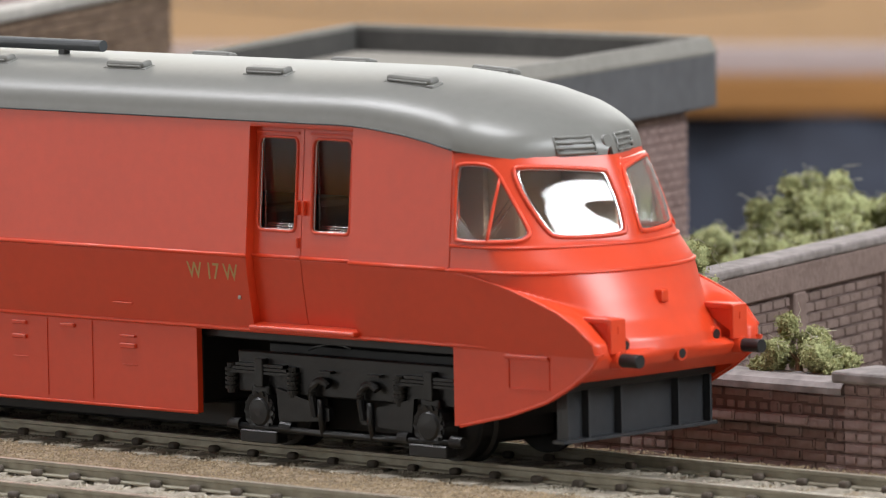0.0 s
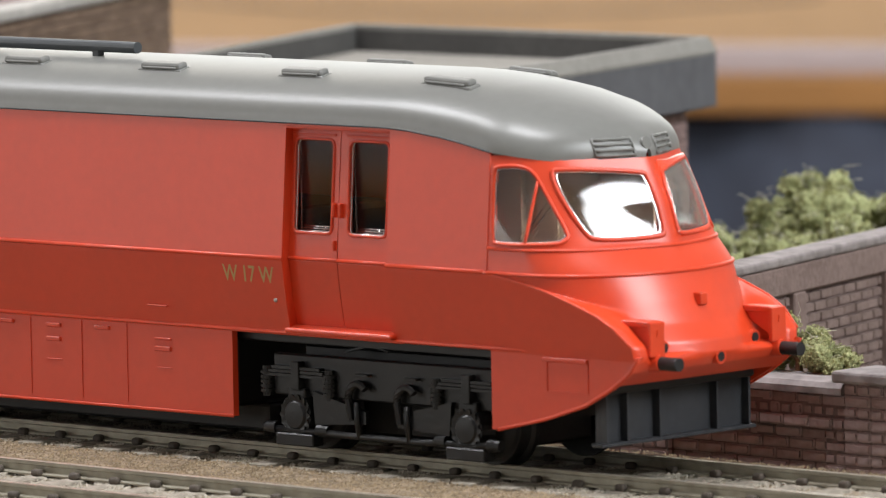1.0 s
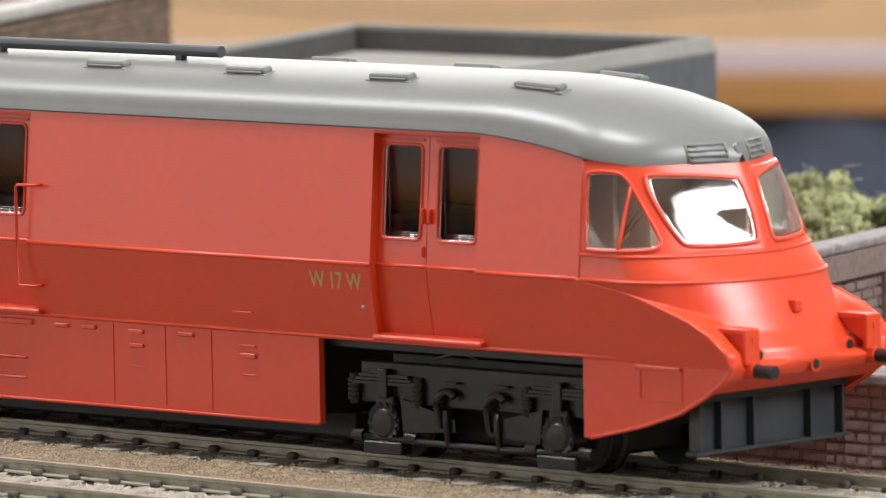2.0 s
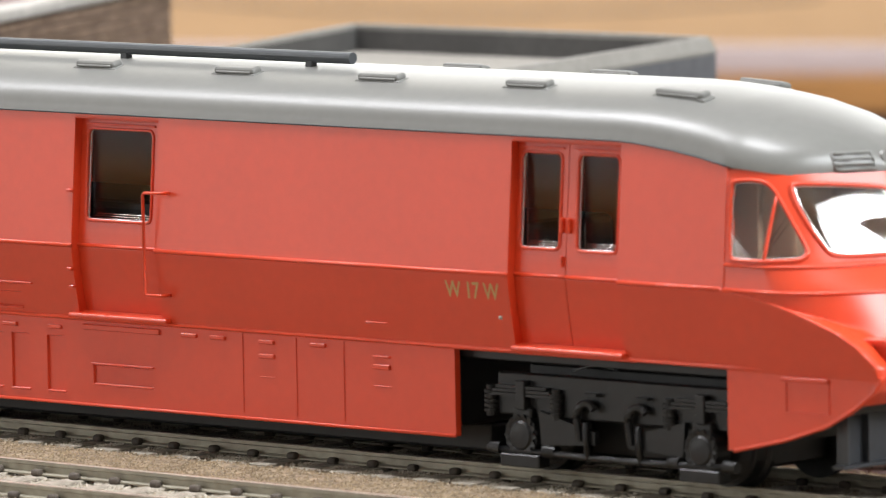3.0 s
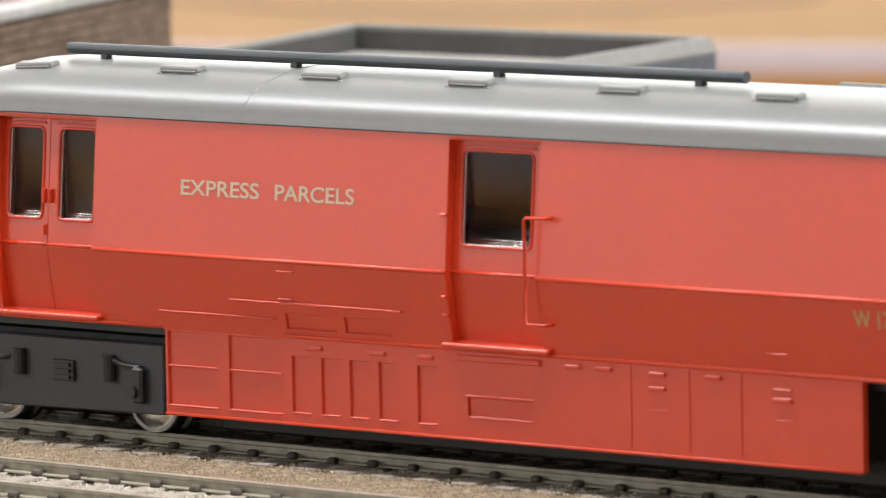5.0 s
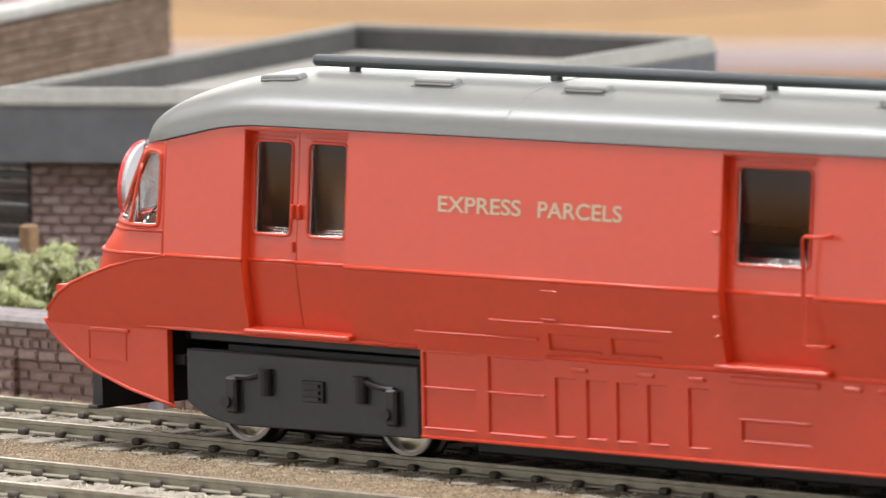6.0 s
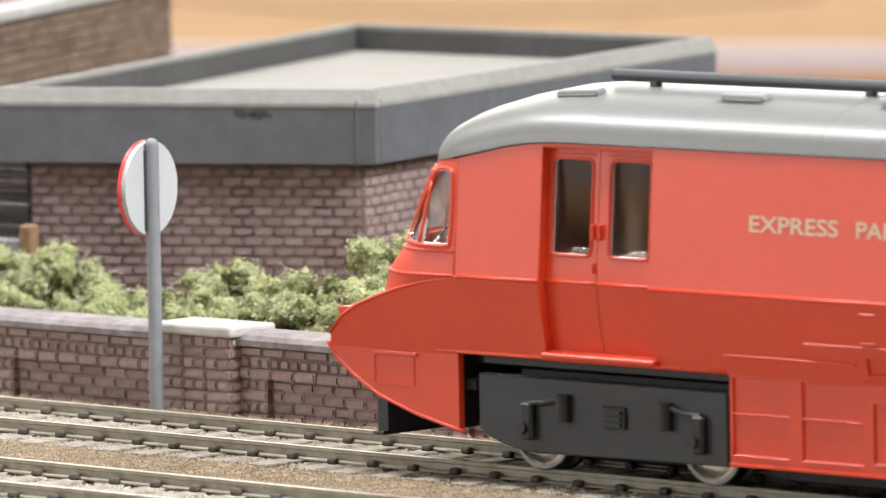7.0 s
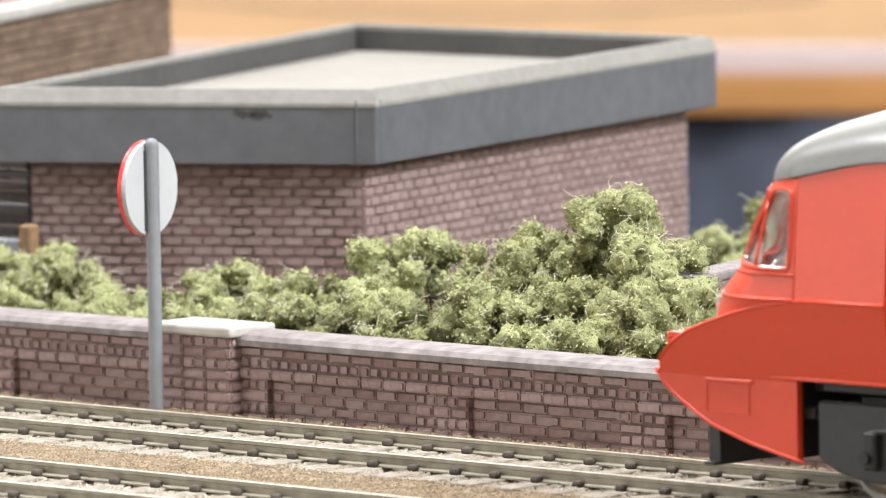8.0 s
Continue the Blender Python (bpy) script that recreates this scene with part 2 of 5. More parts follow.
# ballast: a bumpy shoulder under and between the tracks
rnd = random.Random(5)
NX, NY = 330, 110
vs, fs = [], []
for i in range(NX + 1):
    x = -160 + 320 * i / NX
    for j in range(NY + 1):
        y = -80 + 104 * j / NY
        d = min(abs(y), abs(y + 46.3))
        z = -2.05 + 0.2 * smooth01((d - 13.5) / 2.5)
        if y > 18:
            z -= 0.6 * smooth01((y - 18) / 4)
        z += 0.22 * noise.noise(Vector((x * 0.9, y * 0.9, 0))) + 0.28 * noise.noise(Vector((x * 0.2, y * 0.2, 7)))
        vs.append((x, y, z))
for i in range(NX):
    for j in range(NY):
        a = i * (NY + 1) + j
        fs.append((a, a + NY + 1, a + NY + 2, a + 1))
tagged(raw("ballast_bed", vs, fs, BALLAST, smooth=True), "sandy brown ballast between the tracks", "ballast", kind="stuff")


def grains(count, inside_track, material, label, seed):
    """Loose ballast stones, one small wedge each."""
    rnd = random.Random(seed)
    vs, fs = [], []
    for k in range(count):
        x, y = rnd.uniform(-72, 140), rnd.uniform(-64, 22)
        d = min(abs(y), abs(y + 46.3))
        if (d < 14.5 + rnd.uniform(-1.5, 1.5)) != inside_track:
            continue
        z = (-1.8 if d > 15 else -1.95) + 0.28 * noise.noise(Vector((x * 0.2, y * 0.2, 7))) + rnd.uniform(-0.12, 0.14)
        if inside_track:
            z += 0.22 * max(0.0, noise.noise(Vector((x * 0.3, y * 0.3, 3))) + 0.35)
        r = rnd.uniform(0.09, 0.24)
        b = len(vs)
        for q in ((1, 0, -0.3), (-0.5, 0.87, -0.3), (-0.5, -0.87, -0.3), (0.1, 0.1, 0.75)):
            vs.append((x + r * q[0] * rnd.uniform(0.5, 1.4), y + r * q[1] * rnd.uniform(0.5, 1.4), z + r * q[2]))
        fs += [(b, b + 1, b + 3), (b + 1, b + 2, b + 3), (b + 2, b, b + 3)]
    return tagged(raw("ballast_grains", vs, fs, material), label, "ballast", kind="stuff")


grains(90000, False, GRAIN, "loose sandy brown ballast grains", 31)
grains(120000, True, PALEGRAIN, "loose pale grey ballast between the sleepers", 32)

# ---- the railcar ----
car = tagged(empty("railcar"), "bright red streamlined model railcar with grey roof on rails", "railcar")
W = 15.6
ZB, ZL, ZW, ZG = 3.7, 14.3, 23.3, 39.4


def side_y(z):
    """Half width of the body at a height: leaning in above the waist, curving under below it, upright at the skirt."""
    if z >= ZW:
        return W - 1.25 * (z - ZW) / 16
    return W - 1.4 * min(1.0, (ZW - z) / 9.3) ** 1.35


# front shape tables by height
CHEEK = [(14.3, 119.7), (15.5, 119.5), (17.6, 117.2), (19.0, 114.6), (20.2, 111.2), (21.4, 107.4), (22.4, 103.2), (23.3, 97.0), (23.4, 96.0)]
APEX = [(11.0, 117.0), (12.5, 119.6), (14.0, 120.0), (15.5, 119.6), (17.5, 118.0), (20.0, 116.6), (23.0, 115.2), (26.5, 113.0), (31.0, 111.6), (35.5, 109.6), (37.5, 108.7)]
CONE0 = [(11.0, 108.0), (14.0, 107.5), (17.0, 106.0), (20.0, 105.0), (23.3, 104.0), (27.0, 103.0), (31.5, 100.4), (36.0, 98.0), (37.5, 97.4)]
UNDER = [(4.8, 97.7), (6.5, 105.5), (8.4, 111.6), (10.5, 115.6), (12.6, 118.6), (14.3, 119.9), (14.4, 120.0)]


def cone_x(y, z):
    """The nose without its cheeks: two nearly flat screens meeting in a blunt edge, rounder below the waist."""
    x0, a = lerp_table(CONE0, z), lerp_table(APEX, z)
    t = min(1.0, abs(y) / side_y(z))
    round_fall = 1 - math.sqrt(max(0.0, 1 - t ** 2.2))
    flat_fall = 0.55 * (math.sqrt(t * t + 0.006) - 0.0775) / 0.9256 + 0.45 * t ** 8
    k = smooth01((z - 23.0) / 5.0)
    return a - (a - x0) * (k * flat_fall + (1 - k) * round_fall)


def front_x(y, z):
    """How far forward the nose reaches at a cross position and height."""
    x = cone_x(y, z)
    if z < 23.4:
        c = lerp_table(CHEEK, z)
        t = abs(y) / side_y(z)
        c -= 0.5 * (max(0.0, t - 0.92) / 0.08) ** 2
        k = smooth01((t - 0.58) / 0.30)
        if z <= 14.3:
            k = max(k, smooth01((14.3 - z) / 2 + 0.6))
        x = max(x, x + (c - x) * k)
    if z < 14.4:
        x = min(x, lerp_table(UNDER, z) + 0.4 * (1 - (y / W) ** 2))
    return x


# windows of the cab as outlines in cross position and height
SCREEN = [(-1.2, 34.1), (-1.8, 34.6), (-10.9, 35.4), (-11.7, 34.9), (-11.6, 31.5), (-10.6, 27.9), (-9.8, 27.1), (-1.7, 27.1), (-1.0, 27.7)]


def inside(poly, u, v):
    hit = False
    for (a, b), (c, d) in zip(poly, poly[1:] + poly[:1]):
        if (b > v) != (d > v) and u < a + (v - b) / (d - b) * (c - a):
            hit = not hit
    return hit


def eased(poly, rounds=2):
    """An outline with its corners cut round."""
    for _ in range(rounds):
        out = []
        for (a, b), (c, d) in zip(poly, poly[1:] + poly[:1]):
            out += [(a + (c - a) * 0.25, b + (d - b) * 0.25), (a + (c - a) * 0.75, b + (d - b) * 0.75)]
        poly = out
    return poly


QUARTER = [(98.7, 35.7), (101.6, 35.7), (102.9, 34.9), (104.8, 32.1), (107.6, 27.8), (107.4, 27.1), (106.8, 26.8), (98.9, 26.6), (98.3, 27.1), (98.2, 35.1)]


SCREEN, QUARTER = eased(SCREEN), eased(QUARTER)


def gutter(x):
    """Height of the lower edge of the roof along the car."""
    return lerp_table([(0, ZG + 0.1), (82, ZG + 0.1), (86, ZG - 0.15), (90, ZG - 0.7), (94, ZG - 1.45), (98, ZG - 2.25), (101, ZG - 2.7), (104, ZG - 3.2), (106, ZG - 3.4), (110, ZG - 3.6)], abs(x))


def nose(sx):
    """One end of the body: the streamlined nose with its window openings."""
    NU, NZ = 150, 110
    vs, fs = [], []
    grid = {}
    for j in range(NZ + 1):
        for i in range(NU + 1):
            u = -1 + 2 * i / NU
            # cross position, closer together near the sides
            yy = math.sin(u * math.pi / 2)
            z = 10.9 + (36.9 - 10.9) * j / NZ
            hw = side_y(z)
            y = yy * hw
            x = front_x(y, z)
            grid[i, j] = len(vs)
            vs.append((x, y, z))
    for j in range(NZ):
        for i in range(NU):
            a, b, c, d = grid[i, j], grid[i + 1, j], grid[i + 1, j + 1], grid[i, j + 1]
            x = sum(vs[k][0] for k in (a, b, c, d)) / 4
            y = sum(vs[k][1] for k in (a, b, c, d)) / 4
            z = sum(vs[k][2] for k in (a, b, c, d)) / 4
            if x > 106 and z > gutter(x) + 0.35:
                continue
            if inside(SCREEN, -abs(y), z) or inside(QUARTER, x, z) and abs(y) > 8:
                continue
            fs.append((a, b, c, d))
    # straight cheeks from the cut-out to the start of the curve
    for s in (-1, 1):
        i = 0 if s < 0 else NU
        base = len(vs)
        for j in range(NZ + 1):
            z = vs[grid[i, j]][2]
            vs.append((84.0, s * side_y(z), z))
        for j in range(NZ):
            a, b = base + j, base + j + 1
            z = vs[a][2]
            c, d = grid[i, j + 1], grid[i, j]
            if z >= 14.0:
                m = len(vs)
                # in columns, so that the quarter window can open
                cols = [84.0, 86.0, 88.0, 90.0, 92.0, 94.0, 96.0, 97.4, 98.1, 98.4, 99.0, 99.6, 100.2, 100.8, 101.4, 102.0, 102.6, 103.2, 104.0]
                x1a, x1b = vs[d][0], vs[c][0]
                use = [q for q in cols if q < min(x1a, x1b) - 0.05]
                for q in use:
                    vs.append((q, s * side_y(z), z))
                    vs.append((q, s * side_y(vs[b][2]), vs[b][2]))
                vs.append(vs[d])
                vs.append(vs[c])
                for k in range(len(use)):
                    p = m + 2 * k
                    xm = (vs[p][0] + vs[p + 2][0]) / 2
                    if not inside(QUARTER, xm, z):
                        fs.append((p, p + 2, p + 3, p + 1))
    # the shoulder up to the roof's edge
    for s in (-1, 1):
        cols = [84.0, 86, 88, 90, 92, 94, 96, 97.4]
        for x0, x1 in zip(cols, cols[1:]):
            m = len(vs)
            for x in (x0, x1):
                za = 36.9
                for k in range(4):
                    z = za + max(0.0, gutter(x) + 0.5 - za) * k / 3
                    vs.append((x, s * side_y(z), z))
            for k in range(3):
                fs.append((m + k, m + 4 + k, m + 5 + k, m + 1 + k))
    bm = bmesh.new()
    bv = [bm.verts.new((sx * x, y, z)) for x, y, z in vs]
    for f in fs:
        bm.faces.new([bv[i] for i in f])
    bmesh.ops.remove_doubles(bm, verts=bm.verts, dist=0.012)
    bmesh.ops.delete(bm, geom=[v for v in bm.verts if not v.link_faces], context="VERTS")
    bmesh.ops.recalc_face_normals(bm, faces=bm.faces)
    ob = part("nose", bm, RED, car, smooth=True)
    so = ob.modifiers.new("skin", "SOLIDIFY")
    so.thickness, so.offset = 0.7 * MM, -1
    ob.modifiers.new("crease", "EDGE_SPLIT").split_angle = radians(40)
    return ob


def outline_on(poly, sx, sy, off=0.0, on_side=False, steps=2):
    """A window outline laid on the surface of the nose."""
    pts = []
    for (a, b), (c, d) in zip(poly, poly[1:] + poly[:1]):
        for k in range(steps):
            u, z = a + (c - a) * k / steps, b + (d - b) * k / steps
            if on_side:
                # find the cross position at which the nose reaches u
                lo, hi = 0.0, side_y(z)
                if cone_x(hi, z) >= u:
                    y = hi
                else:
                    for _ in range(24):
                        m = (lo + hi) / 2
                        lo, hi = (m, hi) if cone_x(m, z) > u else (lo, m)
                    y = lo
                pts.append((sx * u, sy * (y + off), z))
            else:
                pts.append((sx * (front_x(u, z) + off), -u * sy, z))
    return pts


def glaze(name, pts, material, parent):
    """A pane filling an outline, bowed as the outline is."""
    bm = bmesh.new()
    vs = [bm.verts.new(p) for p in pts]
    bmesh.ops.triangle_fill(bm, use_beauty=True, edges=[bm.edges.new((vs[i], vs[(i + 1) % len(vs)])) for i in range(len(vs))])
    ob = part(name, bm, material, parent)
    so = ob.modifiers.new("thick", "SOLIDIFY")
    so.thickness = 0.5 * MM
    ob.visible_shadow = False
    return ob


def windscreen(sx, sy):
    """A bowed windscreen pane in its rim."""
    NU, NV = 28, 24
    vs, fs = [], []
    for j in range(NV + 1):
        v = j / NV
        z = 26.8 + 8.8 * v
        left = lerp_table([(26.8, -10.0), (27.9, -11.0), (31.5, -12.0), (34.9, -12.0), (35.6, -11.2)], z)
        right = -0.8
        for i in range(NU + 1):
            u = left + (right - left) * i / NU
            bulge = 0.22 * math.sin(math.pi * i / NU) * math.sin(math.pi * v) + 0.13 * math.sin(math.tau * i / NU + 3.4 * v) + 0.06 * math.sin(math.tau * 1.5 * v + 2.0 * i / NU)
            vs.append((sx * (front_x(u, z) - 0.25 + bulge), -sy * u, z))
    for j in range(NV):
        for i in range(NU):
            a = j * (NU + 1) + i
            fs.append((a, a + 1, a + NU + 2, a + NU + 1))
    pane = raw("windscreen", vs, fs, SCREENGLASS, car, "bowed clear windscreen, reflecting the bright room", smooth=True)
    so = pane.modifiers.new("thick", "SOLIDIFY")
    so.thickness = 0.4 * MM
    pane.visible_shadow = False
    bm = bmesh.new()
    tube(bm, outline_on(SCREEN, sx, sy, 0.05), 0.3, 6, True)
    part("window_rim", bm, RED, pane, smooth=True)
    bm = bmesh.new()
    mid = [(sum(p[0] for p in SCREEN) / len(SCREEN)), (sum(p[1] for p in SCREEN) / len(SCREEN))]
    inner = [(mid[0] + (a - mid[0]) * 0.93, mid[1] + (b - mid[1]) * 0.93) for a, b in SCREEN]
    tube(bm, outline_on(inner, sx, sy, -0.05), 0.14, 6, True)
    part("seal", bm, CHROME, pane, "thin bright window seal", smooth=True)


def quarter_light(sx, sy):
    pts = outline_on(QUARTER, sx, sy, -0.4, True, 3)
    pane = glaze("quarter_light", pts, GLASS, car)
    bm = bmesh.new()
    tube(bm, outline_on(QUARTER, sx, sy, 0.02, True), 0.26, 6, True)
    part("window_rim", bm, RED, pane, smooth=True)
    bm = bmesh.new()
    mid = [(sum(p[0] for p in QUARTER) / len(QUARTER)), (sum(p[1] for p in QUARTER) / len(QUARTER))]
    inner = [(mid[0] + (a - mid[0]) * 0.93, mid[1] + (b - mid[1]) * 0.94) for a, b in QUARTER]
    tube(bm, outline_on(inner, sx, sy, -0.15, True), 0.1, 6, True)
    part("seal", bm, CHROME, pane, "thin bright window seal", smooth=True)
    bm = bmesh.new()
    tube(bm, outline_on([(103.4, 34.0), (103.4, 26.8)], sx, sy, 0.0, True, 6)[:7], 0.22, 6)
    part("glazing_bar", bm, RED, pane, smooth=True)


for e in (1, -1):
    nose(e)
    for s in (1, -1):
        windscreen(e, s)
        quarter_light(e, s)

# the long flat sides, with door recesses, windows and bogie cut-outs
DOORS = [(65.5, 82.7), (-7.3, 7.2), (-83.6, -66.4)]
LIGHTS = [(66.2, 72.4), (75.2, 81.4), (-6.0, 5.1), (-82.8, -76.7), (-73.8, -67.6)]
LEAF_IN = 1.25
ZWIN = (26.5, 37.5)


# shallow recesses pressed into the sides: two upper panels, two square ones, five upright ones and one long one
UPPER_PANELS = [(-34.5, -26.3, 14.95, 17.1), (-24.7, -17.1, 14.95, 17.1)]
SKIRT_PANELS = [(-55.1, -46.6, 4.65, 13.8), (-44.7, -35.6, 4.65, 13.8), (-5.3, 5.2, 6.2, 8.7)] + [(x, x + 3.3, 4.95, 11.95) for x in (-34.1, -29.2, -24.5, -19.7, -13.4)]


def pressed_sheet(name, s, xs, zs, recesses, gap, thick, parent):
    """One side sheet on a grid that follows the body, pressed in by its recesses and open where gap says so."""
    e = 0.1
    xs, zs = set(xs), set(zs)
    for a, b, c, d in recesses:
        xs |= {a, a + e, b - e, b}
        zs |= {c, c + e, d - e, d}
    xs, zs = sorted(xs), sorted(zs)

    def depth(x, z):
        return 0.3 if any(a + e * 0.9 < x < b - e * 0.9 and c + e * 0.9 < z < d - e * 0.9 for a, b, c, d in recesses) else 0.0

    bm = bmesh.new()
    g = {(x, z): bm.verts.new((x, s * (side_y(z) - depth(x, z)), z)) for x in xs for z in zs}
    for x0, x1 in zip(xs, xs[1:]):
        for z0, z1 in zip(zs, zs[1:]):
            if gap((x0 + x1) / 2, (z0 + z1) / 2):
                continue
            q = [g[x0, z0], g[x1, z0], g[x1, z1], g[x0, z1]]
            bm.faces.new(q if s < 0 else q[::-1])
    bmesh.ops.delete(bm, geom=[v for v in bm.verts if not v.link_faces], context="VERTS")
    ob = part(name, bm, RED, parent, smooth=True)
    so = ob.modifiers.new("skin", "SOLIDIFY")
    so.thickness, so.offset = thick * MM, -1
    ob.modifiers.new("crease", "EDGE_SPLIT").split_angle = radians(25)
    return ob


def body_side(s):
    pressed_sheet("body_side", s, [-84.0, 84.0, -55.5, 55.5, *[v for d in DOORS for v in d], *[-84 + 4 * k for k in range(43)]],
                  [14.0, ZL, ZW, 39.0, *[14 + 0.5 * k for k in range(20)], *[24 + 1.0 * k for k in range(16)], 39.9], UPPER_PANELS,
                  lambda x, z: any(a < x < b for a, b in DOORS) and 15.0 < z < 39.0, 1.5, car)
    # skirt between the bogies
    pressed_sheet("skirt", s, [-55.5, 55.5, *[-50 + 10 * k for k in range(11)]], [ZB, 6, 8, 10, 12, 14.0], SKIRT_PANELS, lambda x, z: False, 0.9, car)
    # cheek skirts below the nose
    for e in (1, -1):
        vs, fs = [], []
        N = 20
        for k in range(N + 1):
            z = 4.8 + (14.35 - 4.8) * k / N
            xe = lerp_table(UNDER, z)
            for m in range(9):
                x0 = 96.7 if e > 0 else 98.5
                x = x0 + (max(xe, x0) - x0) * m / 8
                vs.append((e * x, s * (side_y(z) - 0.03), z))
        for k in range(N):
            for m in range(8):
                a = k * 9 + m
                q = (a, a + 1, a + 10, a + 9)
                fs.append(q if s * e < 0 else q[::-1])
        ob = raw("nose_skirt", vs, fs, RED, car)
        so = ob.modifiers.new("skin", "SOLIDIFY")
        so.thickness = 0.9 * MM
        so.offset = -1
    # beads
    for z, r in ((ZW, 0.28), (ZL, 0.25)):
        bm = bmesh.new()
        if z == ZW:
            ends = [-97.0, *[v for d in sorted(DOORS) for v in d], 97.0]
            for a, b in zip(ends[::2], ends[1::2]):
                tube(bm, [(a, s * side_y(z), z), (b, s * side_y(z), z)], r, 6)
        else:
            y, yn = s * side_y(z), s * (side_y(z) - 0.9)
            tube(bm, [(-117.5, yn, z), (-97, y, z), (-56.0, y, z)], r, 6)
            tube(bm, [(-35.2, y, z), (97, y, z), (117.5, yn, z)], r, 6)
        part("bead", bm, RED, car, smooth=True)
    for e in (1, -1):
        bm = bmesh.new()
        pts = [(e * (x - 0.5), s * (side_y(z) - 0.02), z) for z, x in CHEEK[::-1] if z > 15]
        tube(bm, pts, 0.22, 6)
        part("fairing_edge", bm, RED, car, smooth=True)
    for e in (1, -1):
        bm = bmesh.new()
        pts = []
        for k in range(25):
            z = 4.8 + 9.5 * k / 24
            x = lerp_table(UNDER, z)
            pts.append((e * (x - 0.1), s * (side_y(z) - 0.12), z))
        tube(bm, pts, 0.24, 8)
        part("nose_skirt_edge", bm, RED, car, smooth=True)
    # lower edges
    bm = bmesh.new()
    tube(bm, [(-55.5, s * (side_y(4) + 0.05), ZB + 0.05), (55.5, s * (side_y(4) + 0.05), ZB + 0.05)], 0.22, 6)
    part("skirt_edge", bm, RED, car, smooth=True)


def bowed_panel(name, x0, x1, z0, z1, s, inset, material, parent, thick=0.8, holes=()):
    """A panel that follows the side, set back by inset, with window holes."""
    xs = sorted({x0, x1, *[v for h in holes for v in h[:2]]})
    zs = sorted({z0, z1, *[v for h in holes for v in h[2:]], *[z0 + (z1 - z0) * k / 12 for k in range(13)]})
    bm = bmesh.new()
    g = {(x, z): bm.verts.new((x, s * (side_y(z) - inset), z)) for x in xs for z in zs}
    for a, b in zip(xs, xs[1:]):
        for c, d in zip(zs, zs[1:]):
            xm, zm = (a + b) / 2, (c + d) / 2
            if any(h[0] < xm < h[1] and h[2] < zm < h[3] for h in holes):
                continue
            q = [g[a, c], g[b, c], g[b, d], g[a, d]]
            bm.faces.new(q if s < 0 else q[::-1])
    bmesh.ops.delete(bm, geom=[v for v in bm.verts if not v.link_faces], context="VERTS")
    ob = part(name, bm, material, parent)
    so = ob.modifiers.new("skin", "SOLIDIFY")
    so.thickness, so.offset = thick * MM, -1
    return ob


def rounded(x0, x1, z0, z1, r, n=4):
    pts = []
    for cx, cz, a in ((x1 - r, z1 - r, 0), (x0 + r, z1 - r, 90), (x0 + r, z0 + r, 180), (x1 - r, z0 + r, 270)):
        for k in range(n + 1):
            t = radians(a + 90 * k / n)
            pts.append((cx + r * math.cos(t), cz + r * math.sin(t)))
    return pts


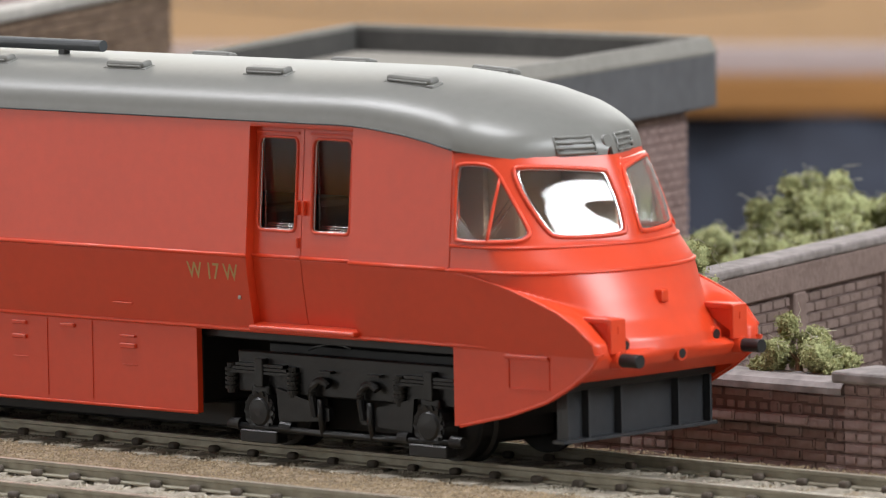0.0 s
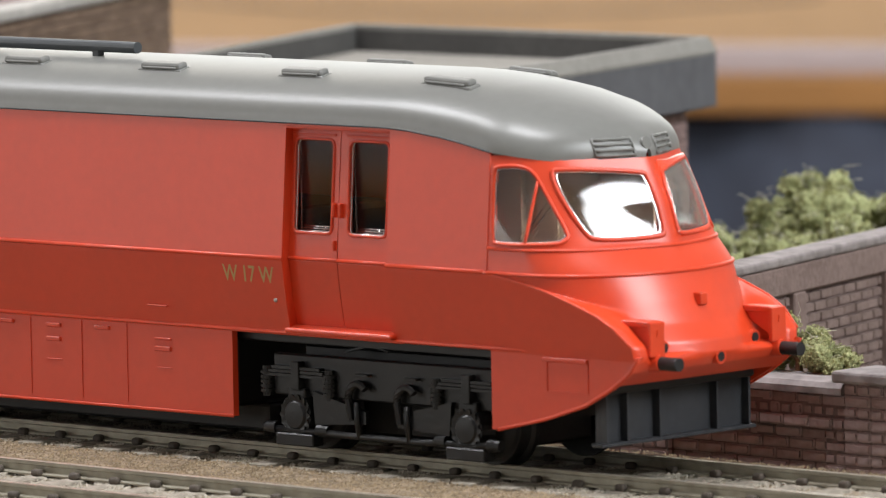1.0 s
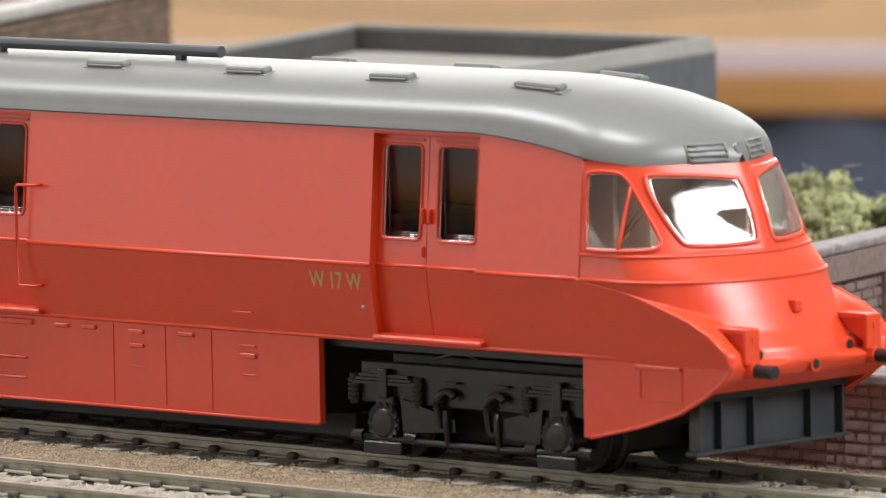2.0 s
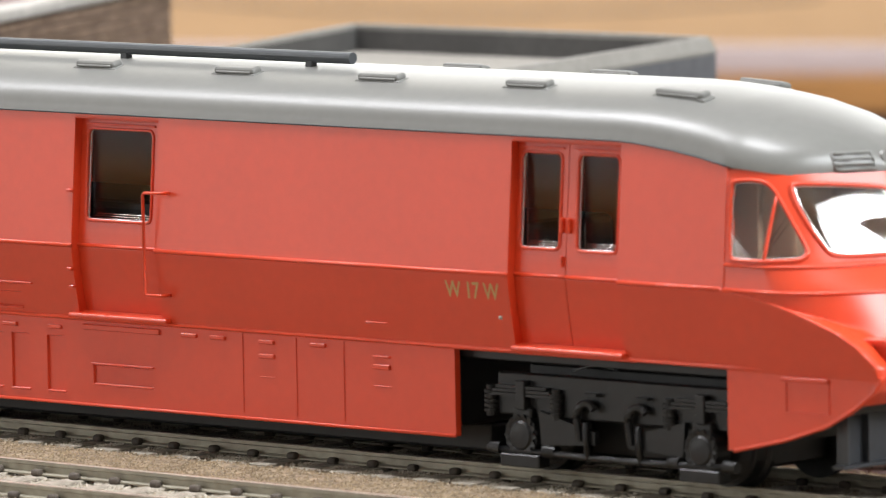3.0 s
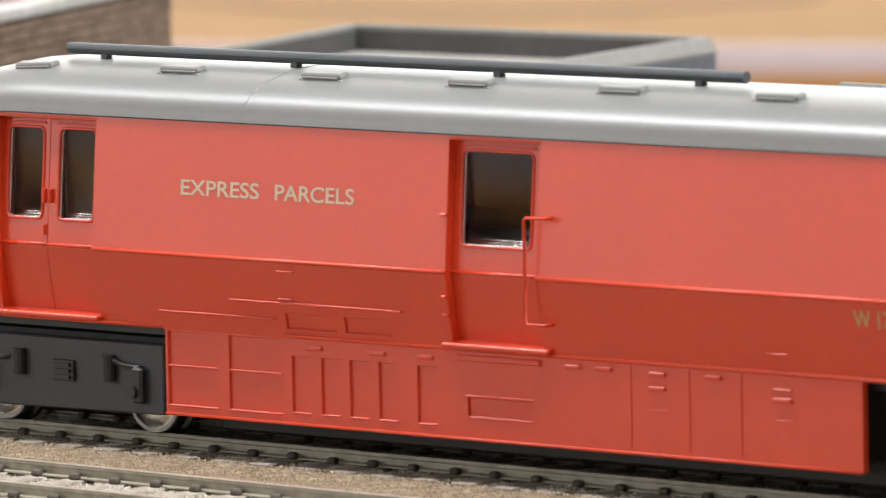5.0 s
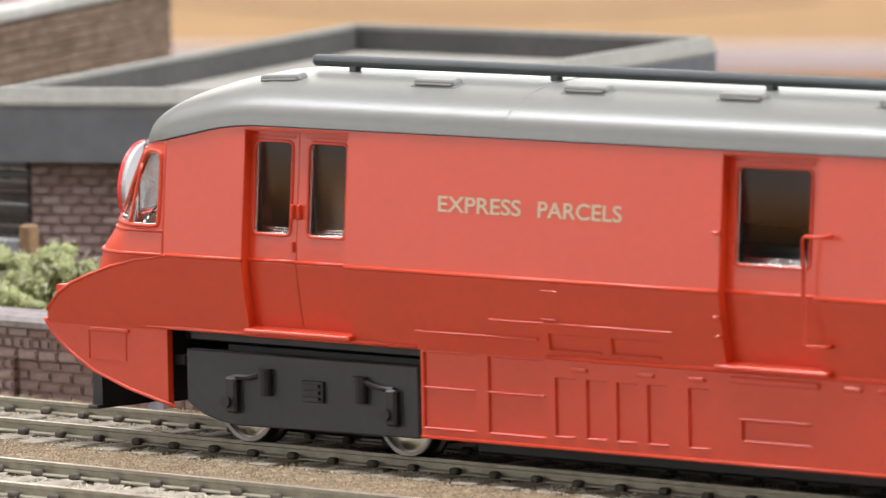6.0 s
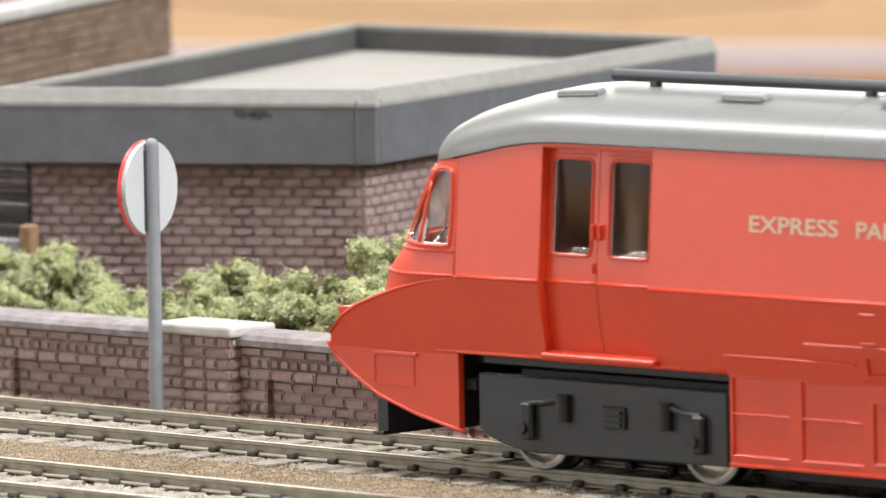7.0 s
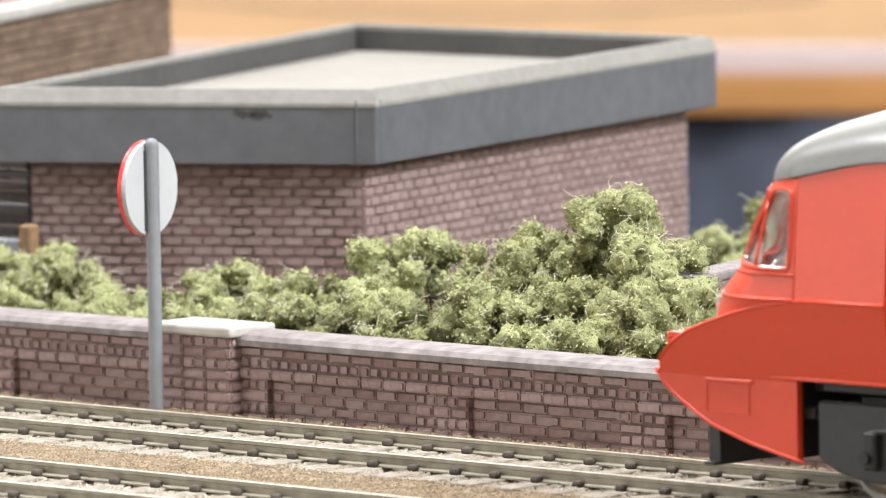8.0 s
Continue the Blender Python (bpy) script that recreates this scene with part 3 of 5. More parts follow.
def side_doors(s):
    for di, (a, b) in enumerate(DOORS):
        mid = a + 8.0
        leaves = [(a - 0.3, b + 0.3)] if di == 1 else [(a - 0.3, mid - 0.06), (mid + 0.06, b + 0.3)]
        for c, d in leaves:
            w = [l for l in LIGHTS if c - 0.5 < (l[0] + l[1]) / 2 < d + 0.5][0]
            door = bowed_panel("door", c, d, 14.9, 39.1, s, LEAF_IN, RED, car, 0.6, [(w[0], w[1], *ZWIN)])
            yw = [s * (side_y(z) - LEAF_IN - 0.45) for z in (37.5, 37.5)]
            pane = raw("door_window", [(w[0], yw[0], ZWIN[0]), (w[1], yw[0], ZWIN[0]), (w[1], yw[1], ZWIN[1]), (w[0], yw[1], ZWIN[1])], [(0, 1, 2, 3)], GLASS, door)
            pane.modifiers.new("thick", "SOLIDIFY").thickness = 0.3 * MM
            pane.visible_shadow = False
            bm = bmesh.new()
            tube(bm, [(x, s * (side_y(z) - LEAF_IN + 0.02), z) for x, z in rounded(w[0] - 0.1, w[1] + 0.1, ZWIN[0] - 0.1, ZWIN[1] + 0.1, 0.8)], 0.2, 6, True)
            part("window_frame", bm, RED, door, smooth=True)
            bm = bmesh.new()
            tube(bm, [(x, s * (side_y(z) - LEAF_IN - 0.3), z) for x, z in rounded(w[0] + 0.05, w[1] - 0.05, ZWIN[0] + 0.05, ZWIN[1] - 0.05, 0.7)], 0.09, 6, True)
            for k in range(3):
                z = ZWIN[0] + 0.2 + 0.28 * k
                cyl(bm, (w[0] + 0.4 + 0.5 * k, s * (side_y(z) - LEAF_IN - 0.28), z), (w[1] - 0.3, s * (side_y(z) - LEAF_IN - 0.28), z), 0.06, seg=6)
            part("sash_strip", bm, CHROME, door, "thin bright edge of the glazing", smooth=True)
            bm = bmesh.new()
            yr = s * (side_y(38.3) - LEAF_IN + 0.1)
            box(bm, w[0] - 0.6, w[1] + 0.4, yr - 0.12, yr + 0.12, 38.0, 38.3, 0.05, 1)
            part("rain_strip", bm, RED, door)
            bm = bmesh.new()
            tube(bm, [(c, s * (side_y(ZW) - LEAF_IN), ZW), (d, s * (side_y(ZW) - LEAF_IN), ZW)], 0.26, 6)
            part("bead", bm, RED, door, smooth=True)
            if di != 1:
                hx = c + 0.5 if c > mid - 1 else d - 0.5
                yh = s * (side_y(29.5) - LEAF_IN + 0.25)
                bm = bmesh.new()
                box(bm, hx - 0.25, hx + 0.25, yh - 0.35, yh + 0.35, 28.4, 30.2, 0.22, 3)
                part("handle", bm, RED, door)
        yc = s * (side_y(24.8) - LEAF_IN + 0.15)
        if di != 1:
            bm = bmesh.new()
            cyl(bm, (mid - 0.45, yc, 24.5), (mid - 0.45, yc, 25.7), 0.2, seg=8)
            part("door_catch", bm, RED, car)
        bm = bmesh.new()
        x0, x1 = (a - 1.2, b + 1.4) if di == 1 else (a - 0.1, b + 0.3)
        box(bm, x0, x1, s * (side_y(14.7) + 0.2) - 0.8, s * (side_y(14.7) + 0.2) + 0.6, 14.4, 15.05, 0.25, 3)
        part("door_step", bm, RED, car)
        bm = bmesh.new()
        box(bm, a, b, s * (side_y(39) - 0.2) - 0.25, s * (side_y(39) - 0.2) + 0.25, 38.8, 39.2, 0.1, 2)
        part("door_lintel", bm, RED, car)
    y = s * (W + 0.9)
    bm = bmesh.new()
    tube(bm, [(9.3, s * side_y(30.4), 30.4), (9.2, y, 30.4), (6.6, y, 30.4), (6.3, y, 30.1), (6.3, y, 18.3), (6.6, y, 18.0), (9.0, y, 18.0), (9.2, s * side_y(18.0), 18.0)], 0.2, 6)
    part("handrail", bm, RED, car, smooth=True)
    for z in (30.0, 20.4, 18.2):
        bm = bmesh.new()
        box(bm, -8.2, -7.3, s * side_y(z) - 0.4, s * side_y(z) + 0.4, z - 0.2, z + 0.2, 0.1, 1)
        part("door_stop", bm, RED, car)


def strip(x0, x1, z, s, h=0.3, proud=0.32, name="raised_strip", at=None):
    bm = bmesh.new()
    y = s * side_y(z)
    box(bm, x0, x1, y - proud, y + proud, z - h / 2, z + h / 2, min(h, proud) * 0.3, 1)
    part(name, bm, RED, car)


def outline_panel(x0, x1, z0, z1, s, name="access_panel", h=0.2):
    bm = bmesh.new()
    for a, b, c, d in ((x0, x1, z0, z0), (x0, x1, z1, z1), (x0, x0, z0, z1), (x1, x1, z0, z1)):
        y = s * side_y((c + d) / 2)
        box(bm, a - h / 2, b + h / 2, y - 0.08, y + 0.08, c - h / 2, d + h / 2)
    part(name, bm, RED, car)


def side_details(s):
    for x0, x1, z, h in ((10.3, 12.8, 13.2, 0.5), (15.2, 17.6, 13.2, 0.5), (23.4, 25.9, 13.1, 0.5), (23.4, 25.9, 11.4, 0.55), (32.0, 34.5, 13.2, 0.5),
                         (42.4, 45.1, 12.4, 0.3), (42.4, 45.1, 11.2, 0.6), (-31.4, -28.9, 13.0, 0.5), (-21.1, -18.5, 13.0, 0.5), (-13.1, -10.7, 13.0, 0.5)):
        strip(x0, x1, z, s, h, 0.34, "hinge")
    for x0, x1, z, h in ((41.8, 45.2, 16.5, 0.22), (-34.8, -32.2, 22.1, 0.2), (-35.1, -32.7, 18.75, 0.2), (-43.5, -14.9, 18.25, 0.28), (-55.8, -36.1, 16.25, 0.28),
                         (-6.8, 6.5, 13.3, 0.7),
                         (105.0, 112.0, 13.5, 0.5), (-112.0, -105.0, 13.5, 0.5)):
        strip(x0, x1, z, s, h)
    # pale ledges at the foot of each recess, and a rail across the square ones
    for x0, x1, z0, z1 in UPPER_PANELS + SKIRT_PANELS:
        bm = bmesh.new()
        y = s * (side_y(z0) - 0.12)
        box(bm, x0 + 0.1, x1 - 0.1, y - 0.26, y + 0.26, z0 - 0.02, z0 + 0.26, 0.08, 1)
        part("ledge", bm, RED, car)
        if z1 - z0 > 8:
            bm = bmesh.new()
            box(bm, x0 + 0.1, x1 - 0.1, y - 0.26, y + 0.26, 9.5, 9.72, 0.06, 1)
            part("cross_rail", bm, RED, car)
    strip(-5.4, 5.3, 8.85, s, 0.25, 0.3)
    for e in (1, -1):
        outline_panel(*sorted((e * 105.6, e * 112.0)), 9.8, 13.4, s, h=0.06)
    for x0, x1 in ((23.4, 26.0), (42.6, 45.2)):
        strip(x0, x1, 8.9, s, 0.12, 0.12)
    for x in (20.5, 29.5, 37.4):
        bm = bmesh.new()
        y = s * side_y(9)
        box(bm, x - 0.07, x + 0.07, y - 0.1, y + 0.1, 4.4, 13.9)
        part("panel_seam", bm, RED, car)


for s in (-1, 1):
    body_side(s)
    side_doors(s)
    side_details(s)

# lettering and the small white spot on the lower side
def letters(text, x0, x1, z0, z1, s, material, label):
    cu = bpy.data.curves.new("lettering", "FONT")
    cu.body, cu.size, cu.extrude = text, 1.0, 0.0
    cu.offset = 0.012
    tmp = bpy.data.objects.new("lettering", cu)
    me = bpy.data.meshes.new_from_object(tmp)
    bpy.data.objects.remove(tmp)
    lo = Vector([min(v.co[k] for v in me.vertices) for k in range(3)])
    hi = Vector([max(v.co[k] for v in me.vertices) for k in range(3)])
    for v in me.vertices:
        u = (v.co.x - lo.x) / (hi.x - lo.x)
        w = (v.co.y - lo.y) / (hi.y - lo.y)
        z = z0 + (z1 - z0) * w
        x = x0 + (x1 - x0) * u if s < 0 else x1 - (x1 - x0) * u
        v.co = (x * MM, s * (side_y(z) + 0.05) * MM, z * MM)
    me.materials.append(material)
    ob = new("lettering", me)
    ob.parent = car
    ob["label"] = label


letters("EXPRESS", -51.4, -38.2, 30.5, 32.4, -1, CREAMLET, "cream painted lettering")
letters("PARCELS", -35.5, -22.4, 30.5, 32.4, -1, CREAMLET, "cream painted lettering")
letters("W 17 W", 55.4, 64.0, 20.2, 22.2, -1, GOLD, "gold painted lettering")
bm = bmesh.new()
bmesh.ops.create_icosphere(bm, subdivisions=2, radius=0.28, matrix=Matrix.Translation((63.8, -side_y(18.2), 18.2)))
part("paint_spot", bm, STONEW, car, "tiny white speck")


# the roof
def roof_z(x, y):
    """Height of the roof over a cross position: an arch that turns down at the ends."""
    ax = abs(x)
    crown = lerp_table([(0, 45.6), (80, 45.6), (84, 45.5), (88, 45.2), (94, 44.2), (99, 42.9), (103, 41.5), (106, 40.1), (108, 38.7), (109.2, 37.1), (110.0, 35.4)], ax)
    return crown


ROOF_T0 = 0.05


def arch(c, ax):
    """Rise of the roof, 0 to 1, at a share of its half width: an ellipse that sits on the gutter with a slight lean, squarer at the ends."""
    c, s0 = min(1.0, c) * math.cos(ROOF_T0), math.sin(ROOF_T0)
    v = (math.sqrt(max(0.0, 1 - c * c)) - s0) / (1 - s0)
    return max(0.0, v) ** lerp_table([(84, 0.86), (98, 0.80), (110, 0.9)], ax)


def make_roof():
    vs, fs = [], []
    xs = [-80 + 8 * k for k in range(21)]
    ends = [82, 84, 86, 88, 90, 92, 94, 96, 98, 99.5, 101, 102.5, 104, 105, 106, 107, 107.8, 108.4, 108.9, 109.2]
    NA = 56
    stations = [-v for v in ends[::-1]] + xs + ends
    for x in stations:
        ax = abs(x)
        zc = roof_z(x, 0)
        # half width where the roof meets the body at this station
        hw = side_y(39.2)
        zg = gutter(ax)
        if ax > 96.0:
            lo, hi = 0.0, side_y(36.4)
            for _ in range(30):
                m = (lo + hi) / 2
                lo, hi = (m, hi) if cone_x(m, 36.4) > ax else (lo, m)
            hw = max(lo, 0.35)
        hw += 0.14
        top = max(zc, zg + 0.05)
        for k in range(NA + 1):
            t = ROOF_T0 + (math.pi - 2 * ROOF_T0) * k / NA
            c = math.cos(t) / math.cos(ROOF_T0)
            y = -hw * c
            z = zg + (top - zg) * arch(abs(c), ax)
            vs.append((x, y, z))
    n = NA + 1
    for i in range(len(stations) - 1):
        for k in range(NA):
            a = i * n + k
            fs.append((a, a + n, a + n + 1, a + 1))
    ob = raw("roof", vs, fs, ROOF, car, "matt grey roof shell with rounded ends", smooth=True)
    so = ob.modifiers.new("skin", "SOLIDIFY")
    so.thickness, so.offset = 0.4 * MM, -1
    ob.modifiers.new("crease", "EDGE_SPLIT").split_angle = radians(50)
    return ob


roof = make_roof()


def roof_at(y):
    return ZG + (45.6 - ZG) * arch(abs(y) / 14.6, 0)


for x in (-83.2, -57.7, -33.6, -9.5, 14.5, 38.6, 62.6, 86.2):
    for y in (-8.0, 8.0):
        z = roof_at(y) - (0.3 if abs(x) > 80 else 0)
        bm = bmesh.new()
        box(bm, -3.7, 3.7, -1.0, 1.1, -0.6, 0.12, 0.25, 2)
        box(bm, -3.35, 3.35, -0.8, 0.95, -0.2, 0.8, 0.4, 3)
        box(bm, -2.9, 2.9, -0.98, -0.7, 0.1, 0.42, 0.12, 2)
        tilt = (-0.05 if x > 80 else 0.05 if x < -80 else 0)
        bmesh.ops.transform(bm, matrix=Matrix.Translation((x - (1.4 if y > 0 else 0), y, z)) @ Matrix.Rotation(-0.2 * y / 8, 4, "X") @ Matrix.Rotation(-tilt, 4, "Y"), verts=bm.verts)
        part("roof_vent", bm, ROOF, roof, smooth=False)
bm = bmesh.new()
cyl(bm, (-82, -3.5, 46.6), (29.5, -3.5, 46.6), 0.72, seg=16)
pipe = part("exhaust_pipe", bm, PIPE, car, "long dark grey exhaust pipe on the roof")
for x in (-75.6, -42.8, -9.3, 22.5):
    bm = bmesh.new()
    box(bm, x - 0.6, x + 0.6, -4.0, -3.0, 44.8, 46.5, 0.1, 1)
    part("pipe_bracket", bm, PIPE, pipe)
bm = bmesh.new()
tube(bm, [*[(-41.5, y, ZG + 0.1 + (45.5 - ZG) * arch(abs(y) / 14.5, 0) + 0.02) for y in [-14.4 * math.cos(0.1 * k + 0.05) for k in range(31)]]], 0.07, 5)
part("roof_joint", bm, ROOF, roof)

# dark strip standing in for the shadow line at the roof's edge joint
for s in (-1, 1):
    bm = bmesh.new()
    pts = [(x, s * (side_y(gutter(x)) + 0.1), gutter(x) - 0.02) for x in [-97.4 + 194.8 * k / 130 for k in range(131)]]
    tube(bm, pts, 0.13, 6)
    part("gutter", bm, PIPE, roof, "thin dark strip standing in for shadow in the joint under the roof edge", smooth=True)

# interior: floor and cab bulkheads
boxpart("interior_floor", (-96, 96, -12.4, 12.4, 13.0, 14.2), BLACK, car)
for e in (-1, 1):
    x = e * 92.0
    boxpart("cab_bulkhead", (x - 0.5, x + 0.5, -12.4, 12.4, 14.2, 38.0), CREAM, car, label="tan cab partition")
    boxpart("cab_desk", (*sorted((e * 99.5, e * 104.0)), -9.5, 9.5, 14.2, 24.0), CREAM, car, 0.5, "tan driver's desk")
    boxpart("driver_seat", (*sorted((e * 94.5, e * 97.0)), -9, -4, 14.2, 31.0), CREAM, car, 0.6)
    for sy in (-1, 1):
        boxpart("cab_screen", (*sorted((e * 92.6, e * 98.0)), *sorted((sy * 9.4, sy * 9.8)), 14.2, 36.5), CREAM, car, 0.1, "tan cab panel")
        boxpart("cab_screen", (*sorted((e * 97.6, e * 102.5)), *sorted((sy * 8.2, sy * 8.6)), 14.2, 35.0), CREAM, car, 0.1, "tan cab panel")
boxpart("engine_casing", (-60, 60, -9.5, 9.5, 14.2, 28.5), BLACK, car, 1.0)

# nose fittings
def nose_fittings(e):
    bm = bmesh.new()
    for z, r in ((26.1, 0.22), (ZW - 0.05, 0.26)):
        pts = []
        for k in range(41):
            y = math.sin((-1 + 2 * k / 40) * math.pi / 2) * side_y(z)
            pts.append((e * (cone_x(y, z) + 0.02), y, z))
        pts = [(e * 97.6, -side_y(z), z)] + pts + [(e * 97.6, side_y(z), z)]
        tube(bm, pts, r, 6)
    part("nose_bead", bm, RED, car, smooth=True)
    for sy in (-1, 1):
        bm = bmesh.new()
        tube(bm, [(e * 97.6, sy * side_y(z), z) for z in (ZW, 26, 29, 32, 35, 37.1)], 0.1, 5)
        part("body_seam", bm, RED, car, smooth=True)
    for y in (-10.6, 10.6):
        x = front_x(y, 13.6)
        bm = bmesh.new()
        cyl(bm, (e * (x - 1.0), y, 13.5), (e * (x + 0.7), y, 13.5), 1.15, 1.0, 20)
        buf = part("buffer_socket", bm, RED, car, smooth=False)
        bm = bmesh.new()
        cyl(bm, (e * (x + 0.3), y, 13.5), (e * (x + (3.4 if e > 0 else 1.2)), y, 13.5), 0.8, seg=20)
        part("buffer", bm, BLACK, buf, "black buffer stub")
        bm = bmesh.new()
        box(bm, e * 119.6 - 0.3, e * 119.6 + 0.3, y - 1.5, y + 1.0, 14.3, 18.3, 0.12, 2)
        x0, x1 = sorted((e * 113.2, e * 119.6))
        box(bm, x0, x1, y - 1.5, y - 1.2, 17.7, 18.4, 0.1, 1)
        vs = [bm.verts.new(p) for p in ((e * 119.5, y - 1.2, 18.2), (e * 113.4, y - 1.2, 18.2), (e * 119.5, y - 1.2, 15.0), (e * 119.5, y - 0.9, 18.2), (e * 113.4, y - 0.9, 18.2), (e * 119.5, y - 0.9, 15.0))]
        for q in ((0, 1, 2), (5, 4, 3), (0, 3, 4, 1), (1, 4, 5, 2), (2, 5, 3, 0)):
            bm.faces.new([vs[i] for i in q])
        box(bm, x0, x1, y - 1.4, y + 0.8, 18.1, 18.35, 0.08, 1)
        part("lamp_bracket", bm, RED, car)
        bm = bmesh.new()
        box(bm, e * 119.95 - 0.06, e * 119.95 + 0.06, y - 0.4, y - 0.1, 16.6, 17.4)
        part("bracket_notch", bm, RED, car)
    for y, z in ((0.0, 13.4), (-7.9, 14.9), (7.9, 14.9)):
        x = front_x(y, z)
        bm = bmesh.new()
        cyl(bm, (e * (x - 0.6), y, z), (e * (x + 0.35), y, z), 0.95, 0.85, 20)
        ring = part("socket_rim", bm, RED, car)
        bm = bmesh.new()
        cyl(bm, (e * (x + 0.2), y, z), (e * (x + 0.42), y, z), 0.58, seg=16)
        part("socket_hole", bm, BLACK, ring, "dark coupling socket")
    x = front_x(0, 20.0)
    bm = bmesh.new()
    box(bm, *sorted((e * (x - 0.8), e * (x + 0.9))), -0.6, 0.6, 19.3, 20.7, 0.15, 2)
    part("lamp_iron", bm, RED, car)
    # underside and snow plough
    bm = bmesh.new()
    box(bm, *sorted((e * 97.0, e * 113.8)), -12.8, 12.8, 9.6, 10.9, 0.3, 2)
    part("nose_floor", bm, BLACK, car)
    bm = bmesh.new()
    box(bm, *sorted((e * 111.6, e * 112.2)), -12.6, 12.6, 3.8, 9.8)
    box(bm, *sorted((e * 111.6, e * 113.4)), -13.4, 13.4, 3.5, 3.95, 0.08, 1)
    vane = part("snow_plough", bm, GREYBLACK, car, "dark grey ribbed plough plate")
    for y in (-12.4, -8.8, -3.2, 6.8, 12.4):
        bm = bmesh.new()
        box(bm, *sorted((e * 112.0, e * 113.3)), y - 0.18, y + 0.18, 3.7, 9.5, 0.05, 1)
        part("rib", bm, GREYBLACK, vane)
    # louvres and lamp in the roof's brow
    for sy in (-1, 1):
        bm = bmesh.new()
        for k in range(4):
            z = 36.55 + 0.62 * k
            pts = []
            for m in range(9):
                y = sy * (1.9 + 4.6 * m / 8)
                pts.append((e * brow_x(y, z), y, z))
            tube(bm, pts, 0.2, 6)
        for y in (1.9, 6.5):
            tube(bm, [(e * brow_x(sy * y, z), sy * y, z) for z in (36.5, 37.0, 37.6, 38.5)], 0.17, 6)
        part("brow_louvre", bm, ROOF, roof, smooth=True)
    z = 37.7
    bm = bmesh.new()
    cyl(bm, (e * (brow_x(0, z) - 0.9), 0, z - 0.2), (e * (brow_x(0, z) + 0.05), 0, z + 0.1), 0.95, 0.75, 20)
    lamp = part("marker_lamp", bm, ROOF, roof)
    bm = bmesh.new()
    bmesh.ops.create_uvsphere(bm, u_segments=12, v_segments=8, radius=0.4, matrix=Matrix.Translation((e * (brow_x(0, z) + 0.0), 0, z + 0.1)))
    part("lens", bm, BLACK, lamp, smooth=True)


def brow_x(y, z):
    """How far forward the roof's rounded brow is at a cross position and height."""
    best = 96.0
    x = 96.0
    while x < 110.0:
        lo, hi = 0.0, side_y(36.4)
        for _ in range(20):
            m = (lo + hi) / 2
            lo, hi = (m, hi) if cone_x(m, 36.4) > x else (lo, m)
        hw = lo + 0.12
        if abs(y) < hw:
            top = max(roof_z(x, 0), gutter(x) + 0.05)
            zz = gutter(x) + (top - gutter(x)) * arch(abs(y) / hw, x)
            if zz >= z:
                best = x
        x += 0.3
    return best + 0.25


for e in (1, -1):
    nose_fittings(e)
x = -120.7
bm = bmesh.new()
box(bm, x - 0.6, -115.8, -0.4, 0.4, 18.5, 19.1, 0.1, 1)
part("lamp_iron", bm, RED, car)
bm = bmesh.new()
cyl(bm, (x - 0.7, 0, 19.1), (x - 0.7, 0, 21.3), 1.15, 1.15, 20)
cyl(bm, (x - 0.7, 0, 21.3), (x - 0.7, 0, 22.1), 1.0, 0.45, 20)
lamp = part("tail_lamp", bm, STONEW, car, "small white tail lamp on its bracket")
bm = bmesh.new()
cyl(bm, (x - 1.7, 0, 20.2), (x - 2.0, 0, 20.2), 0.6, 0.5, 16)
part("lens", bm, SIGNRED, lamp, "red lamp lens")


# bogies: the driven one is a detailed frame, the other a plain plate
def lathe(bm, profile, s, seg=40):
    """A turned piece about the cross axis: pairs of radius and distance outward."""
    rings = [[bm.verts.new((r * math.cos(k * math.tau / seg), s * y, r * math.sin(k * math.tau / seg))) for k in range(seg)] if r else [bm.verts.new((0, s * y, 0))] for r, y in profile]
    for a, b in zip(rings, rings[1:]):
        for k in range(seg):
            q = [a[k % len(a)], a[(k + 1) % len(a)], b[(k + 1) % len(b)], b[k % len(b)]]
            bm.faces.new(list(dict.fromkeys(q)))
    bmesh.ops.recalc_face_normals(bm, faces=bm.faces)


def wheelset(parent, x, rim, centre):
    w = empty("wheelset", x, 0, 4.7)
    w.parent = parent
    for s in (-1, 1):
        bm = bmesh.new()
        lathe(bm, [(0, 6.5), (5.2, 6.5), (5.2, 7.2), (4.75, 7.5), (4.7, 9.3), (4.6, 9.4), (4.1, 9.4), (4.0, 9.0)], s)
        part("tyre", bm, rim, w)
        bm = bmesh.new()
        lathe(bm, [(4.02, 9.25), (3.7, 9.3), (3.2, 9.75), (1.9, 9.9), (0, 9.95)], s)
        part("wheel_centre", bm, centre, w, smooth=True)
    bm = bmesh.new()
    cyl(bm, (0, -9, 0), (0, 9, 0), 1.2, seg=12)
    part("axle", bm, STEEL, w)
    return w


AXLES = []


